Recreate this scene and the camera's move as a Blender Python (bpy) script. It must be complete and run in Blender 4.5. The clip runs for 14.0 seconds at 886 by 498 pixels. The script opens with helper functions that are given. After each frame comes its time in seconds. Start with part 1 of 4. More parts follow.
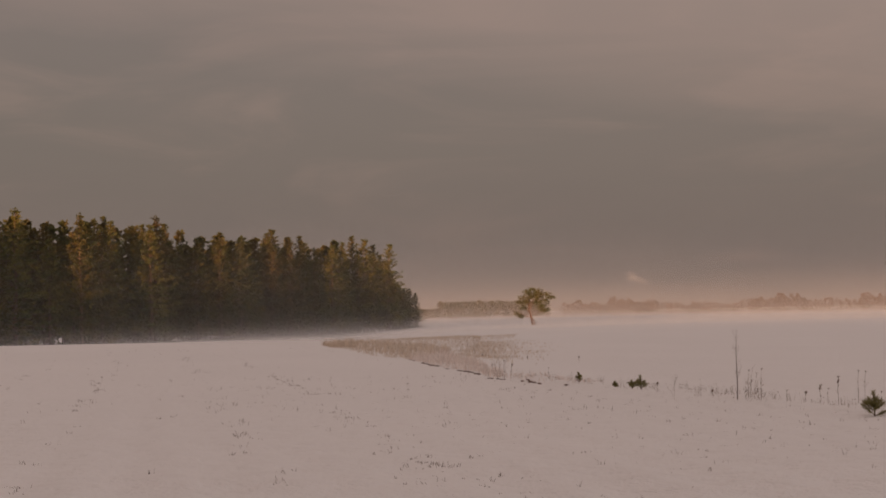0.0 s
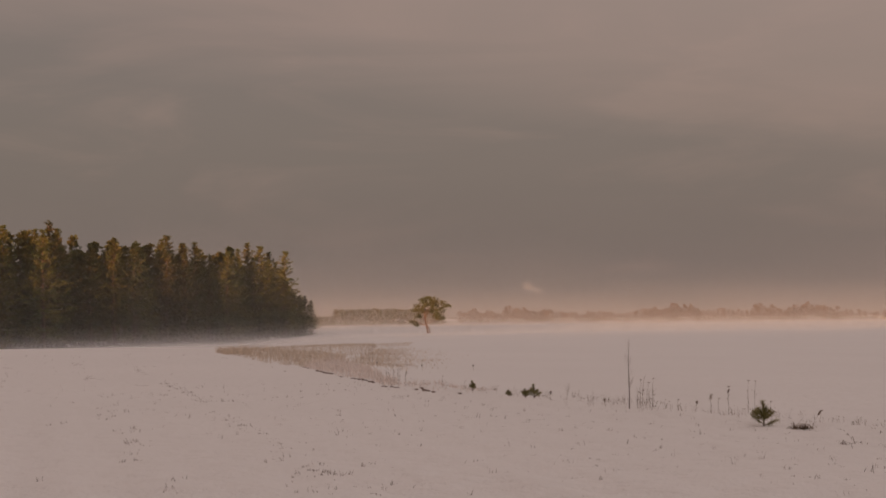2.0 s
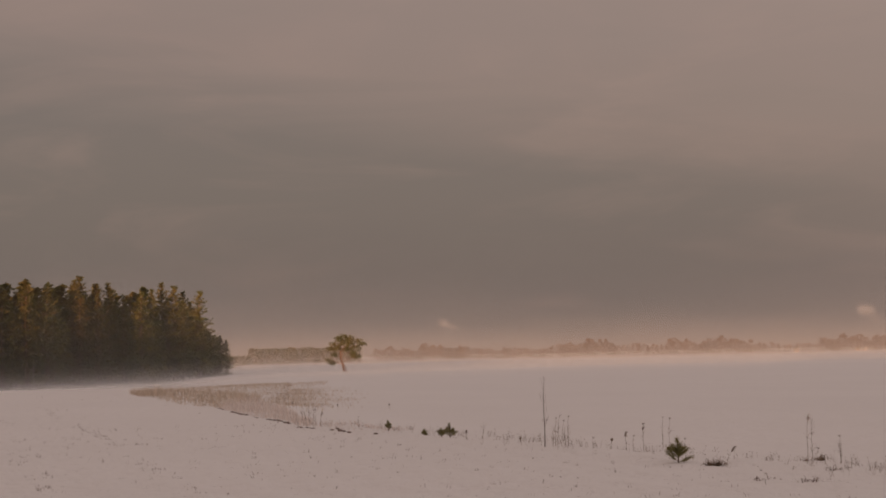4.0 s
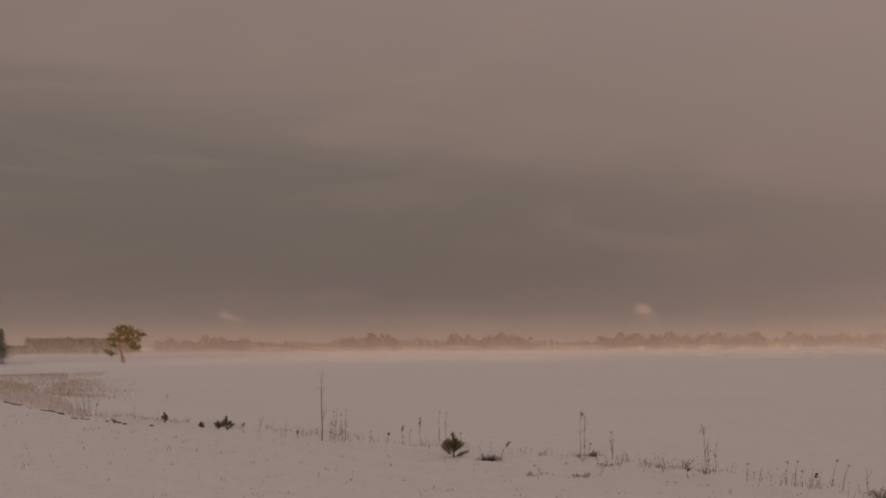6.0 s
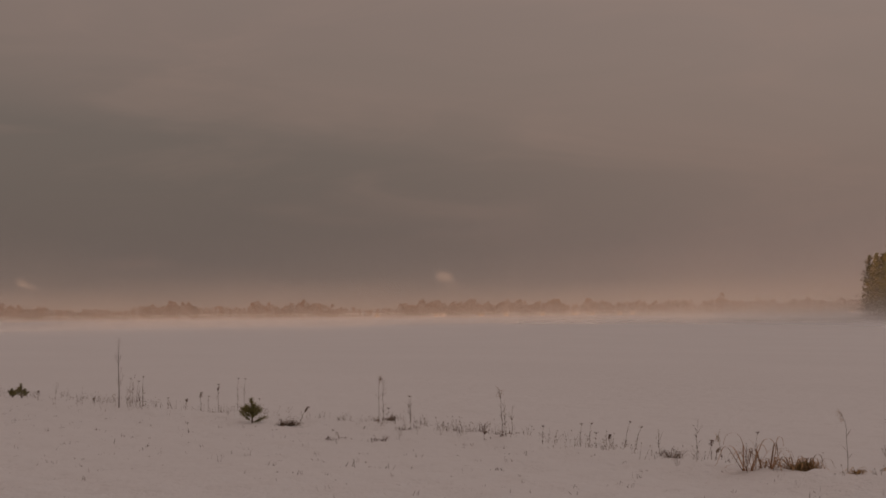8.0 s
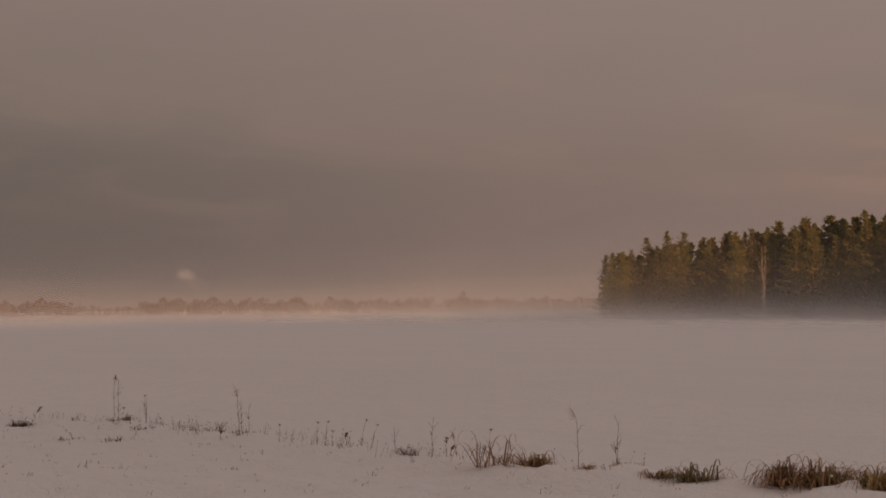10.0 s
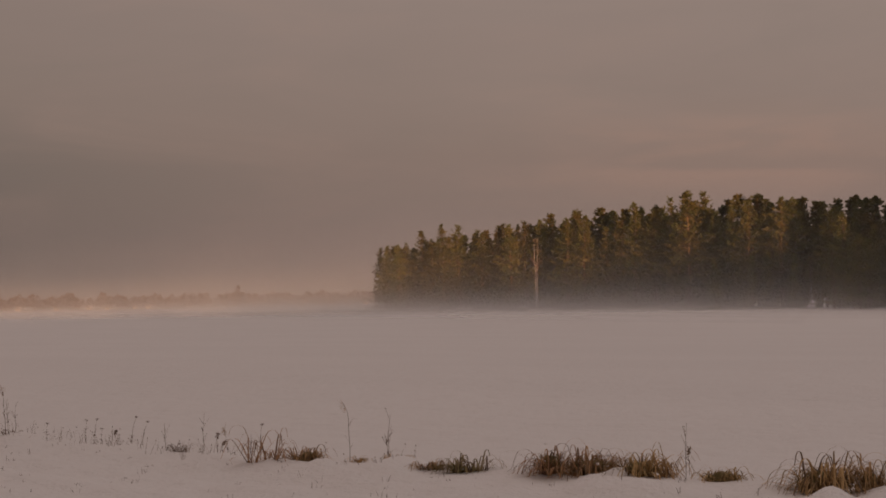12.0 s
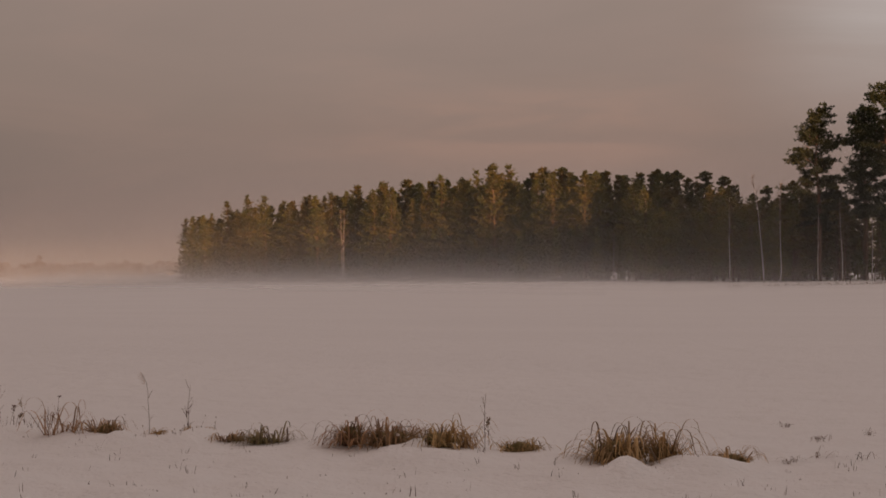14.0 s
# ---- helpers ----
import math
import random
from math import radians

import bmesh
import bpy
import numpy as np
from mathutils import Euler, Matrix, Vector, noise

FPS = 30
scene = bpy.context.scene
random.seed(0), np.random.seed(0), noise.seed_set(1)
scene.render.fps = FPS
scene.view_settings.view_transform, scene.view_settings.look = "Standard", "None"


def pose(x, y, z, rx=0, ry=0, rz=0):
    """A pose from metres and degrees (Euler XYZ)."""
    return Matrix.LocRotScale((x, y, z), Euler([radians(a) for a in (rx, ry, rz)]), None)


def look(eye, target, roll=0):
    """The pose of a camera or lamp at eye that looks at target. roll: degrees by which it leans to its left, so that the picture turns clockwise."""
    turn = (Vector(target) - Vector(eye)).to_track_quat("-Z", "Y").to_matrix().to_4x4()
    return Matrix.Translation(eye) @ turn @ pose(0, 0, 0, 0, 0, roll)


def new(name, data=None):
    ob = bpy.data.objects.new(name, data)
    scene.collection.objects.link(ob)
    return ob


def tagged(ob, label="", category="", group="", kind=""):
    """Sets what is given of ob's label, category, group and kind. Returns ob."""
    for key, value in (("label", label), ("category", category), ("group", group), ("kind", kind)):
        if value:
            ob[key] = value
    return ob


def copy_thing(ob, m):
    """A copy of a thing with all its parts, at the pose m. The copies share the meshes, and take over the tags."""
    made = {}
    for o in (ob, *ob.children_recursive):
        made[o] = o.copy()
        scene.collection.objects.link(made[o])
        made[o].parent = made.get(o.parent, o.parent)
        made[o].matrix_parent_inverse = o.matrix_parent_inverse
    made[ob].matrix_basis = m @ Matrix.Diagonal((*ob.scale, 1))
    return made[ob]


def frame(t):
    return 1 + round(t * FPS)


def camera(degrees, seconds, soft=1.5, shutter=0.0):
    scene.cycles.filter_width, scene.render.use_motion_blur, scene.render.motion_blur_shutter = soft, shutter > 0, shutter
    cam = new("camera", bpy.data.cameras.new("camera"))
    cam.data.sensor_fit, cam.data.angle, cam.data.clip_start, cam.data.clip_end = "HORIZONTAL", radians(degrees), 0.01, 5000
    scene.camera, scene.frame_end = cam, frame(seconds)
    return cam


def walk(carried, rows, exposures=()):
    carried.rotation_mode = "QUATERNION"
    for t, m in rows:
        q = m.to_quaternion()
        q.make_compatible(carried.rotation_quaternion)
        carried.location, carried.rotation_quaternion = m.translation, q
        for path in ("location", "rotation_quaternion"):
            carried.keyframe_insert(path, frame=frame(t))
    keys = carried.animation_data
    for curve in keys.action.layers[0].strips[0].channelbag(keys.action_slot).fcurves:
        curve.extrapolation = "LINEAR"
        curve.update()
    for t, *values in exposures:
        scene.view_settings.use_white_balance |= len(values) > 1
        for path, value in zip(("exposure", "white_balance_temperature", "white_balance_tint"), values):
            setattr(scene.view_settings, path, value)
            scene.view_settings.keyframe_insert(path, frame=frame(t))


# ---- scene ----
# ---- the camera, held at arm's length by somebody turning on the spot ----
EYE_HEIGHT = 1.6
cam = camera(25.97, 14.0, soft=1.7)
PATH = [  # seconds, x, y, pitch, yaw, roll, lift of the arm
    (0.0, 0.000, 0.450, 1.853, -0.021, -1.020, 0.000),
    (0.5, 0.006, 0.450, 1.692, -0.752, -0.760, 0.000),
    (1.0, 0.013, 0.449, 1.743, -1.653, -0.774, 0.000),
    (1.5, 0.018, 0.449, 1.943, -2.313, -0.698, 0.000),
    (2.0, 0.024, 0.449, 2.049, -3.119, -0.593, 0.000),
    (4.3, 0.050, 0.447, 3.195, -6.432, -1.200, 0.050),
    (4.5, 0.055, 0.446, 3.206, -7.062, -1.092, 0.052),
    (5.0, 0.068, 0.445, 3.196, -8.703, -0.770, 0.047),
    (5.5, 0.079, 0.443, 3.017, -10.041, -0.627, 0.041),
    (6.0, 0.094, 0.440, 2.852, -12.102, -0.387, 0.037),
    (6.5, 0.105, 0.437, 2.329, -13.458, -0.402, 0.033),
    (7.0, 0.114, 0.435, 2.095, -14.736, -0.469, 0.030),
    (7.5, 0.127, 0.431, 2.030, -16.415, -0.560, 0.015),
    (8.0, 0.139, 0.428, 1.836, -17.995, -0.577, 0.000),
    (8.5, 0.154, 0.422, 1.783, -20.052, -0.353, 0.000),
    (8.7, 0.161, 0.420, 1.848, -21.055, -0.226, 0.000),
    (10.8, 0.212, 0.397, 1.561, -28.087, -0.971, 0.000),
    (11.0, 0.216, 0.394, 1.560, -28.800, -0.993, 0.000),
    (11.5, 0.228, 0.388, 1.403, -30.496, -0.858, 0.000),
    (12.0, 0.240, 0.380, 1.422, -32.352, -1.153, 0.000),
    (12.5, 0.251, 0.373, 1.072, -33.876, -1.063, 0.000),
    (13.0, 0.260, 0.367, 0.607, -35.390, -1.138, 0.000),
    (13.5, 0.270, 0.360, 0.383, -36.916, -1.084, 0.000),
    (14.0, 0.277, 0.354, 0.466, -38.096, -0.904, 0.000),
]
walk(cam, [(t, pose(x, y, EYE_HEIGHT + lift, 90 + p, 0, w) @ pose(0, 0, 0, 0, 0, r)) for t, x, y, p, w, r, lift in PATH],
     [(0.0, 0.24), (1.0, 0.26), (2.5, 0.26), (4.5, 0.15), (5.2, 0.05), (6.0, -0.04), (7.5, -0.15), (8.5, -0.20), (11.0, -0.15), (12.0, -0.10), (13.0, 0.02), (14.0, 0.02)])
scene.cycles.transparent_max_bounces = 24

# ---- daylight: a low sun behind, under a thin overcast ----
SUN_BEARING, SUN_HEIGHT = 199.0, 2.6
sun_way = Vector((math.sin(radians(SUN_BEARING)) * math.cos(radians(SUN_HEIGHT)),
                  math.cos(radians(SUN_BEARING)) * math.cos(radians(SUN_HEIGHT)), math.sin(radians(SUN_HEIGHT))))
sun = new("sun", bpy.data.lights.new("sun", "SUN"))
sun.data.energy, sun.data.angle, sun.data.color = 5.0, radians(1.1), (1.0, 0.52, 0.27)
sun.matrix_world = look(sun_way * 50, (0, 0, 0))


class Nodes:
    """Short hand for building node trees."""

    def __init__(self, tree):
        self.tree = tree
        tree.nodes.clear()

    def add(self, kind, _out=0, _node=None, **values):
        node = _node or self.tree.nodes.new(kind)
        for key, value in values.items():
            slot = node.inputs[int(key[1:])] if key[0] == "i" and key[1:].isdigit() else node.inputs[key.replace("_", " ")]
            if hasattr(value, "is_output"):
                self.tree.links.new(value, slot)
            else:
                slot.default_value = value
        return node.outputs[_out] if len(node.outputs) else None

    def math(self, op, a, b=0.0, c=0.0, clamp=False):
        node = self.tree.nodes.new("ShaderNodeMath")
        node.operation, node.use_clamp = op, clamp
        return self.add("", _node=node, i0=a, i1=b, i2=c)

    def noise(self, vector, scale, detail=3.0, rough=0.5, warp=0.0):
        return self.add("ShaderNodeTexNoise", Vector=vector, Scale=scale, Detail=detail, Roughness=rough, Distortion=warp)

    def ramp(self, fac, *stops):
        out = self.add("ShaderNodeValToRGB", Fac=fac)
        ramp = out.node.color_ramp
        while len(ramp.elements) < len(stops):
            ramp.elements.new(0.5)
        for e, (at, colour) in zip(ramp.elements, stops):
            e.position = at
            e.color = (*colour, 1) if len(colour) == 3 else colour
        return out

    def mix(self, fac, a, b, blend="MIX"):
        node = self.tree.nodes.new("ShaderNodeMix")
        node.data_type, node.blend_type = "RGBA", blend
        for slot, value in ((node.inputs[0], fac), (node.inputs[6], a), (node.inputs[7], b)):
            if hasattr(value, "is_output"):
                self.tree.links.new(value, slot)
            else:
                slot.default_value = (*value, 1) if isinstance(value, tuple) and len(value) == 3 else value
        return node.outputs[2]

    def squeeze(self, vector, x, y, z):
        return self.add("ShaderNodeMapping", Vector=vector, Scale=(x, y, z))

    def span(self, value, a, b, lo=0.0, hi=1.0):
        node = self.tree.nodes.new("ShaderNodeMapRange")
        node.interpolation_type = "SMOOTHSTEP"
        return self.add("", _node=node, Value=value, i1=a, i2=b, i3=lo, i4=hi)


def make_sky():
    world = bpy.data.worlds.new("winter_sky")
    scene.world = world
    world.use_nodes = True
    n = Nodes(world.node_tree)
    clear_sky = world.node_tree.nodes.new("ShaderNodeTexSky")
    clear_sky.sky_type, clear_sky.sun_disc, clear_sky.dust_density = "NISHITA", False, 3.0
    clear_sky.sun_elevation, clear_sky.sun_rotation = radians(SUN_HEIGHT), radians(SUN_BEARING)
    clear = clear_sky.outputs[0]
    way = n.add("ShaderNodeTexCoord", 0)
    xyz = n.add("ShaderNodeSeparateXYZ", Vector=way)
    x, y, z = xyz.node.outputs
    bearing = n.math("MULTIPLY", n.math("ARCTAN2", x, y), 57.3)
    height = n.math("MULTIPLY", n.math("ARCSINE", z), 57.3)
    flat = n.add("ShaderNodeCombineXYZ", X=bearing, Y=height, Z=0.0)
    broad = n.noise(n.squeeze(flat, 0.06, 0.30, 1), 1.0, 5.0, 0.6, 0.8)
    streak = n.noise(n.squeeze(flat, 0.16, 0.9, 1), 1.0, 5.0, 0.55, 0.6)
    # the cloud deck by height: its grey layer sinks slowly to the right and is frayed
    lift = n.math("ADD", height, n.math("MULTIPLY", n.math("SUBTRACT", bearing, 5.0), n.span(height, 1.0, 6.0, 0.0, 0.15)))
    lift = n.math("ADD", lift, n.math("MULTIPLY", n.math("SUBTRACT", broad, 0.5), 3.0))
    lift = n.math("ADD", lift, n.math("MULTIPLY", n.math("SUBTRACT", streak, 0.5), 0.7))
    low = n.math("ADD", height, n.math("MULTIPLY", n.math("SUBTRACT", streak, 0.5), 0.8))
    deck = n.ramp(n.math("DIVIDE", lift, 30.0, clamp=True),
                  (0.00, (0.155, 0.123, 0.111)), (0.08, (0.141, 0.114, 0.105)), (0.19, (0.154, 0.121, 0.112)),
                  (0.27, (0.222, 0.160, 0.142)), (0.45, (0.255, 0.184, 0.163)), (1.0, (0.402, 0.291, 0.254)))
    pink = n.ramp(n.math("DIVIDE", lift, 30.0, clamp=True),
                  (0.00, (0.240, 0.172, 0.151)), (0.10, (0.238, 0.171, 0.151)), (0.24, (0.238, 0.170, 0.150)),
                  (0.45, (0.275, 0.200, 0.177)), (1.0, (0.402, 0.291, 0.252)))
    east = n.span(bearing, 11.0, 36.0)
    cloud = n.mix(east, deck, pink)
    wisps = n.noise(n.squeeze(flat, 0.13, 0.5, 1), 1.0, 5.0, 0.55, 0.7)
    cloud = n.mix(n.math("MULTIPLY", n.span(wisps, 0.46, 0.78), 0.22), cloud, (0.330, 0.214, 0.178))
    cloud = n.mix(n.math("MULTIPLY", n.span(wisps, 0.55, 0.15), 0.15), cloud, (0.165, 0.138, 0.122))
    # rosy streaks under the deck
    rosy = n.math("MULTIPLY", n.math("MULTIPLY", n.span(bearing, 30.0, 41.0), n.span(bearing, 48.0, 43.0)), n.math("MULTIPLY", n.span(height, 2.2, 3.8), n.span(height, 6.0, 4.0)))
    cloud = n.mix(n.math("MULTIPLY", rosy, n.span(streak, 0.35, 0.62, 0.15, 0.6)), cloud, (0.345, 0.212, 0.170))
    glow = n.span(low, 1.15, -0.1)
    cloud = n.mix(n.math("MULTIPLY", glow, 0.75), cloud, (0.290, 0.198, 0.160))
    # thin break in the deck
    gap = n.math("MULTIPLY", n.span(bearing, 46.0, 51.5), n.span(height, 2.5, 6.5))
    gap = n.math("MULTIPLY", gap, n.span(broad, 0.3, 0.7, 0.5, 0.95))
    cloud = n.mix(gap, cloud, (0.42, 0.36, 0.345))
    blend = n.mix(0.015, cloud, clear)
    back = n.add("ShaderNodeBackground", Color=blend, Strength=1.0)
    n.add("ShaderNodeOutputWorld", Surface=back)


make_sky()


# ---- materials ----
def material(name, build, rough=0.8, thin=0.0, **extra):
    """build(n, place) gives the colour and, if it likes, a height for the bump and its depth. thin: how much light leaves let through."""
    m = bpy.data.materials.new(name)
    m.use_nodes = True
    n = Nodes(m.node_tree)
    place = n.add("ShaderNodeTexCoord", 3)
    colour, bump, depth = build(n, place)
    values = dict(Base_Color=colour, Roughness=rough, **extra)
    if bump is not None:
        values["Normal"] = n.add("ShaderNodeBump", Height=bump, Distance=depth, Strength=1.0)
    body = n.add("ShaderNodeBsdfPrincipled", **values)
    if thin:
        body = n.add("ShaderNodeMixShader", i0=thin, i1=body, i2=n.add("ShaderNodeBsdfTranslucent", Color=colour))
    n.add("ShaderNodeOutputMaterial", Surface=body)
    return m


def two_tone(a, b, scale, c=None, fine=8.0, depth=0.0, spread=0.0, each=0.0):
    """Two colours in blotches, a finer grain over them, and a shift from object to object."""
    def build(n, place):
        big = n.noise(place, scale, 4.0)
        small = n.noise(place, scale * fine, 3.0)
        col = n.mix(n.span(big, 0.35, 0.65), a, b)
        col = n.mix(n.math("MULTIPLY", n.span(small, 0.45, 0.75), 0.6), col, c or tuple(v * 0.6 for v in a))
        if spread:
            rnd = n.add("ShaderNodeObjectInfo", 5)
            hsv = n.add("ShaderNodeHueSaturation", Color=col, Value=n.math("MULTIPLY_ADD", rnd, 2 * spread, 1 - spread),
                        Hue=n.math("MULTIPLY_ADD", rnd, 0.03, 0.485))
            col = hsv
        if each:
            rnd = n.add("ShaderNodeNewGeometry", "Random Per Island")
            col = n.add("ShaderNodeHueSaturation", Color=col, Value=n.math("MULTIPLY_ADD", rnd, 2 * each, 1 - each))
        return col, (small if depth else None), depth
    return build


def snow_look(n, place):
    drift = n.noise(n.squeeze(place, 1, 0.5, 1), 0.12, 4.0)
    crust = n.noise(place, 2.2, 5.0, 0.6)
    grain = n.noise(place, 22.0, 3.0)
    col = n.mix(n.span(drift, 0.35, 0.7), (0.825, 0.815, 0.81), (0.845, 0.835, 0.83))
    # mottled crust, its grey partly standing in for the tiny shadows between bumps
    col = n.mix(n.math("MULTIPLY", n.span(crust, 0.50, 0.72), 0.20), col, (0.71, 0.69, 0.67))
    col = n.mix(n.math("MULTIPLY", n.span(grain, 0.55, 0.75), 0.18), col, (0.90, 0.89, 0.88))
    return col, n.math("ADD", n.math("MULTIPLY", crust, 1.0), n.math("MULTIPLY", grain, 0.2)), 0.12


SNOW = material("snow", snow_look, 0.75)
NEEDLES = material("pine_needles", two_tone((0.100, 0.112, 0.032), (0.184, 0.142, 0.033), 0.35, (0.072, 0.096, 0.034), 3.0, spread=0.24), 0.65, 0.5)
# needle green darkened in the colour to stand in for shade on the old pines
SHADED_NEEDLES = material("old_pine_needles_shaded", two_tone((0.044, 0.060, 0.024), (0.060, 0.074, 0.028), 0.35, (0.034, 0.046, 0.020), 3.0, spread=0.2), 0.65, 0.3)
SPRAY = material("sapling_needles", two_tone((0.25, 0.23, 0.085), (0.30, 0.26, 0.10), 6.0, (0.16, 0.15, 0.06), 6.0), 0.6, 0.3)
BARK = material("pine_bark", two_tone((0.12, 0.08, 0.055), (0.20, 0.115, 0.065), 1.2, (0.06, 0.045, 0.035), 9.0, 0.02, 0.2), 0.9)
BIRCH_BARK = material("birch_bark", two_tone((0.60, 0.56, 0.52), (0.50, 0.47, 0.43), 0.9, (0.14, 0.12, 0.11), 7.0, 0.01), 0.8)
TWIG = material("bare_twig", two_tone((0.10, 0.065, 0.05), (0.16, 0.10, 0.075), 8.0, None, 6.0, 0.0, 0.2), 0.9)
STRAW = material("dry_grass", two_tone((0.48, 0.32, 0.17), (0.36, 0.225, 0.105), 5.0, (0.21, 0.13, 0.065), 5.0, 0.0, 0.15, 0.5), 0.8, 0.3)
PALE_STRAW = material("pale_reed", two_tone((0.90, 0.84, 0.79), (0.86, 0.77, 0.71), 1.5, (0.68, 0.54, 0.45), 6.0, 0.0, 0.15, 0.25), 0.85, 0.45)
REED = material("dry_reed", two_tone((0.62, 0.52, 0.44), (0.54, 0.43, 0.35), 1.5, (0.42, 0.33, 0.26), 6.0, 0.0, 0.15, 0.3), 0.85, 0.4)
DARK_STRAW = material("dark_weed", two_tone((0.15, 0.10, 0.07), (0.22, 0.15, 0.105), 9.0, (0.08, 0.055, 0.045), 5.0, 0.0, 0.2, 0.35), 0.85)
MOSS_GRASS = material("moss_green_grass", two_tone((0.20, 0.165, 0.07), (0.28, 0.20, 0.09), 5.0, (0.12, 0.10, 0.045), 5.0, 0.0, 0.0, 0.4), 0.85, 0.2)
GREEN_GRASS = material("frosted_green_grass", two_tone((0.20, 0.17, 0.07), (0.30, 0.21, 0.10), 5.0, (0.12, 0.11, 0.045), 5.0, 0.0, 0.0, 0.4), 0.85)
FAR_WOOD = material("far_bare_wood", two_tone((0.19, 0.125, 0.085), (0.23, 0.155, 0.105), 0.08, (0.14, 0.095, 0.068), 6.0, 0.0, 0.15), 0.9, 0.4)
EARTH = material("dark_earth", two_tone((0.055, 0.04, 0.03), (0.09, 0.065, 0.045), 6.0, None, 5.0, 0.02), 0.95)
HOUSE_WALL = material("house_wall", two_tone((0.55, 0.50, 0.45), (0.68, 0.63, 0.58), 0.3, None, 8.0, 0.0, 0.3), 0.8)
ROOF = material("snowy_roof", two_tone((0.78, 0.77, 0.76), (0.84, 0.83, 0.82), 0.3, (0.6, 0.58, 0.56), 6.0), 0.7)
PANE = material("dark_pane", two_tone((0.03, 0.03, 0.035), (0.05, 0.05, 0.055), 0.5), 0.1)


def mist_material(name, thick, scale_height, back=0.9, through_it=0.9, soft=0.5, thins=None, haze=0.0, ground=-1.4):
    """Fine droplets: a thin veil that scatters light both ways, densest at the ground.
    back, through_it: how much it throws back and lets on; thins: where along y it thins out; haze: its thin upper part."""
    m = bpy.data.materials.new(name)
    m.use_nodes = True
    n = Nodes(m.node_tree)
    place = n.add("ShaderNodeTexCoord", 3)
    x, y, z = n.add("ShaderNodeSeparateXYZ", Vector=place).node.outputs
    wisps = n.noise(n.squeeze(place, 0.02, 0.02, 0.10), 1.0, 3.0, 0.5)
    tall = n.math("MULTIPLY_ADD", wisps, 2.0 * soft * scale_height, scale_height * (1 - soft))
    thin = n.math("POWER", 2.718, n.math("DIVIDE", n.math("MULTIPLY", n.math("SUBTRACT", z, ground), -1.0), tall))
    alpha = n.math("MULTIPLY", thin, thick, clamp=True)
    if thins:
        alpha = n.math("MULTIPLY", alpha, n.math("MULTIPLY", n.span(y, *thins[:2]), n.span(y, *thins[2:])))
    if haze:
        alpha = n.math("ADD", alpha, n.span(z, 19.0, 4.0, 0.0, haze))
    body = n.add("ShaderNodeMixShader", i0=0.5, i1=n.add("ShaderNodeBsdfDiffuse", Color=(back, back, back, 1)),
                 i2=n.add("ShaderNodeBsdfTranslucent", Color=(through_it, through_it, through_it, 1)))
    veil = n.add("ShaderNodeMixShader", i0=alpha, i1=n.add("ShaderNodeBsdfTransparent"), i2=body)
    n.add("ShaderNodeOutputMaterial", Surface=veil)
    return m


LEFT_MIST = mist_material("left_edge_mist", 0.34, 1.0, thins=(165, 380, 700, 600), haze=0.014, ground=-2.6)
RIGHT_MIST = mist_material("right_edge_mist", 0.36, 2.0, thins=(110, 270, 440, 390), haze=0.015)
FAR_MIST = mist_material("field_mist", 0.13, 2.2, 0.30, 0.85)
FAR_HAZE = mist_material("far_haze", 0.34, 13.0, 0.26, 0.85)


# ---- building helpers ----
def mesh_object(name, verts, faces, mat, smooth=False):
    me = bpy.data.meshes.new(name)
    me.from_pydata([tuple(v) for v in verts], [], [tuple(f) for f in faces])
    me.materials.append(mat)
    if smooth:
        me.shade_smooth()
    me.update()
    return new(name, me)


def part(name, shape, mat, parent, label=""):
    """Links a shape (verts, faces) as one mesh under a thing or under a part."""
    ob = mesh_object(name, *shape, mat)
    ob.parent = parent
    return tagged(ob, label)


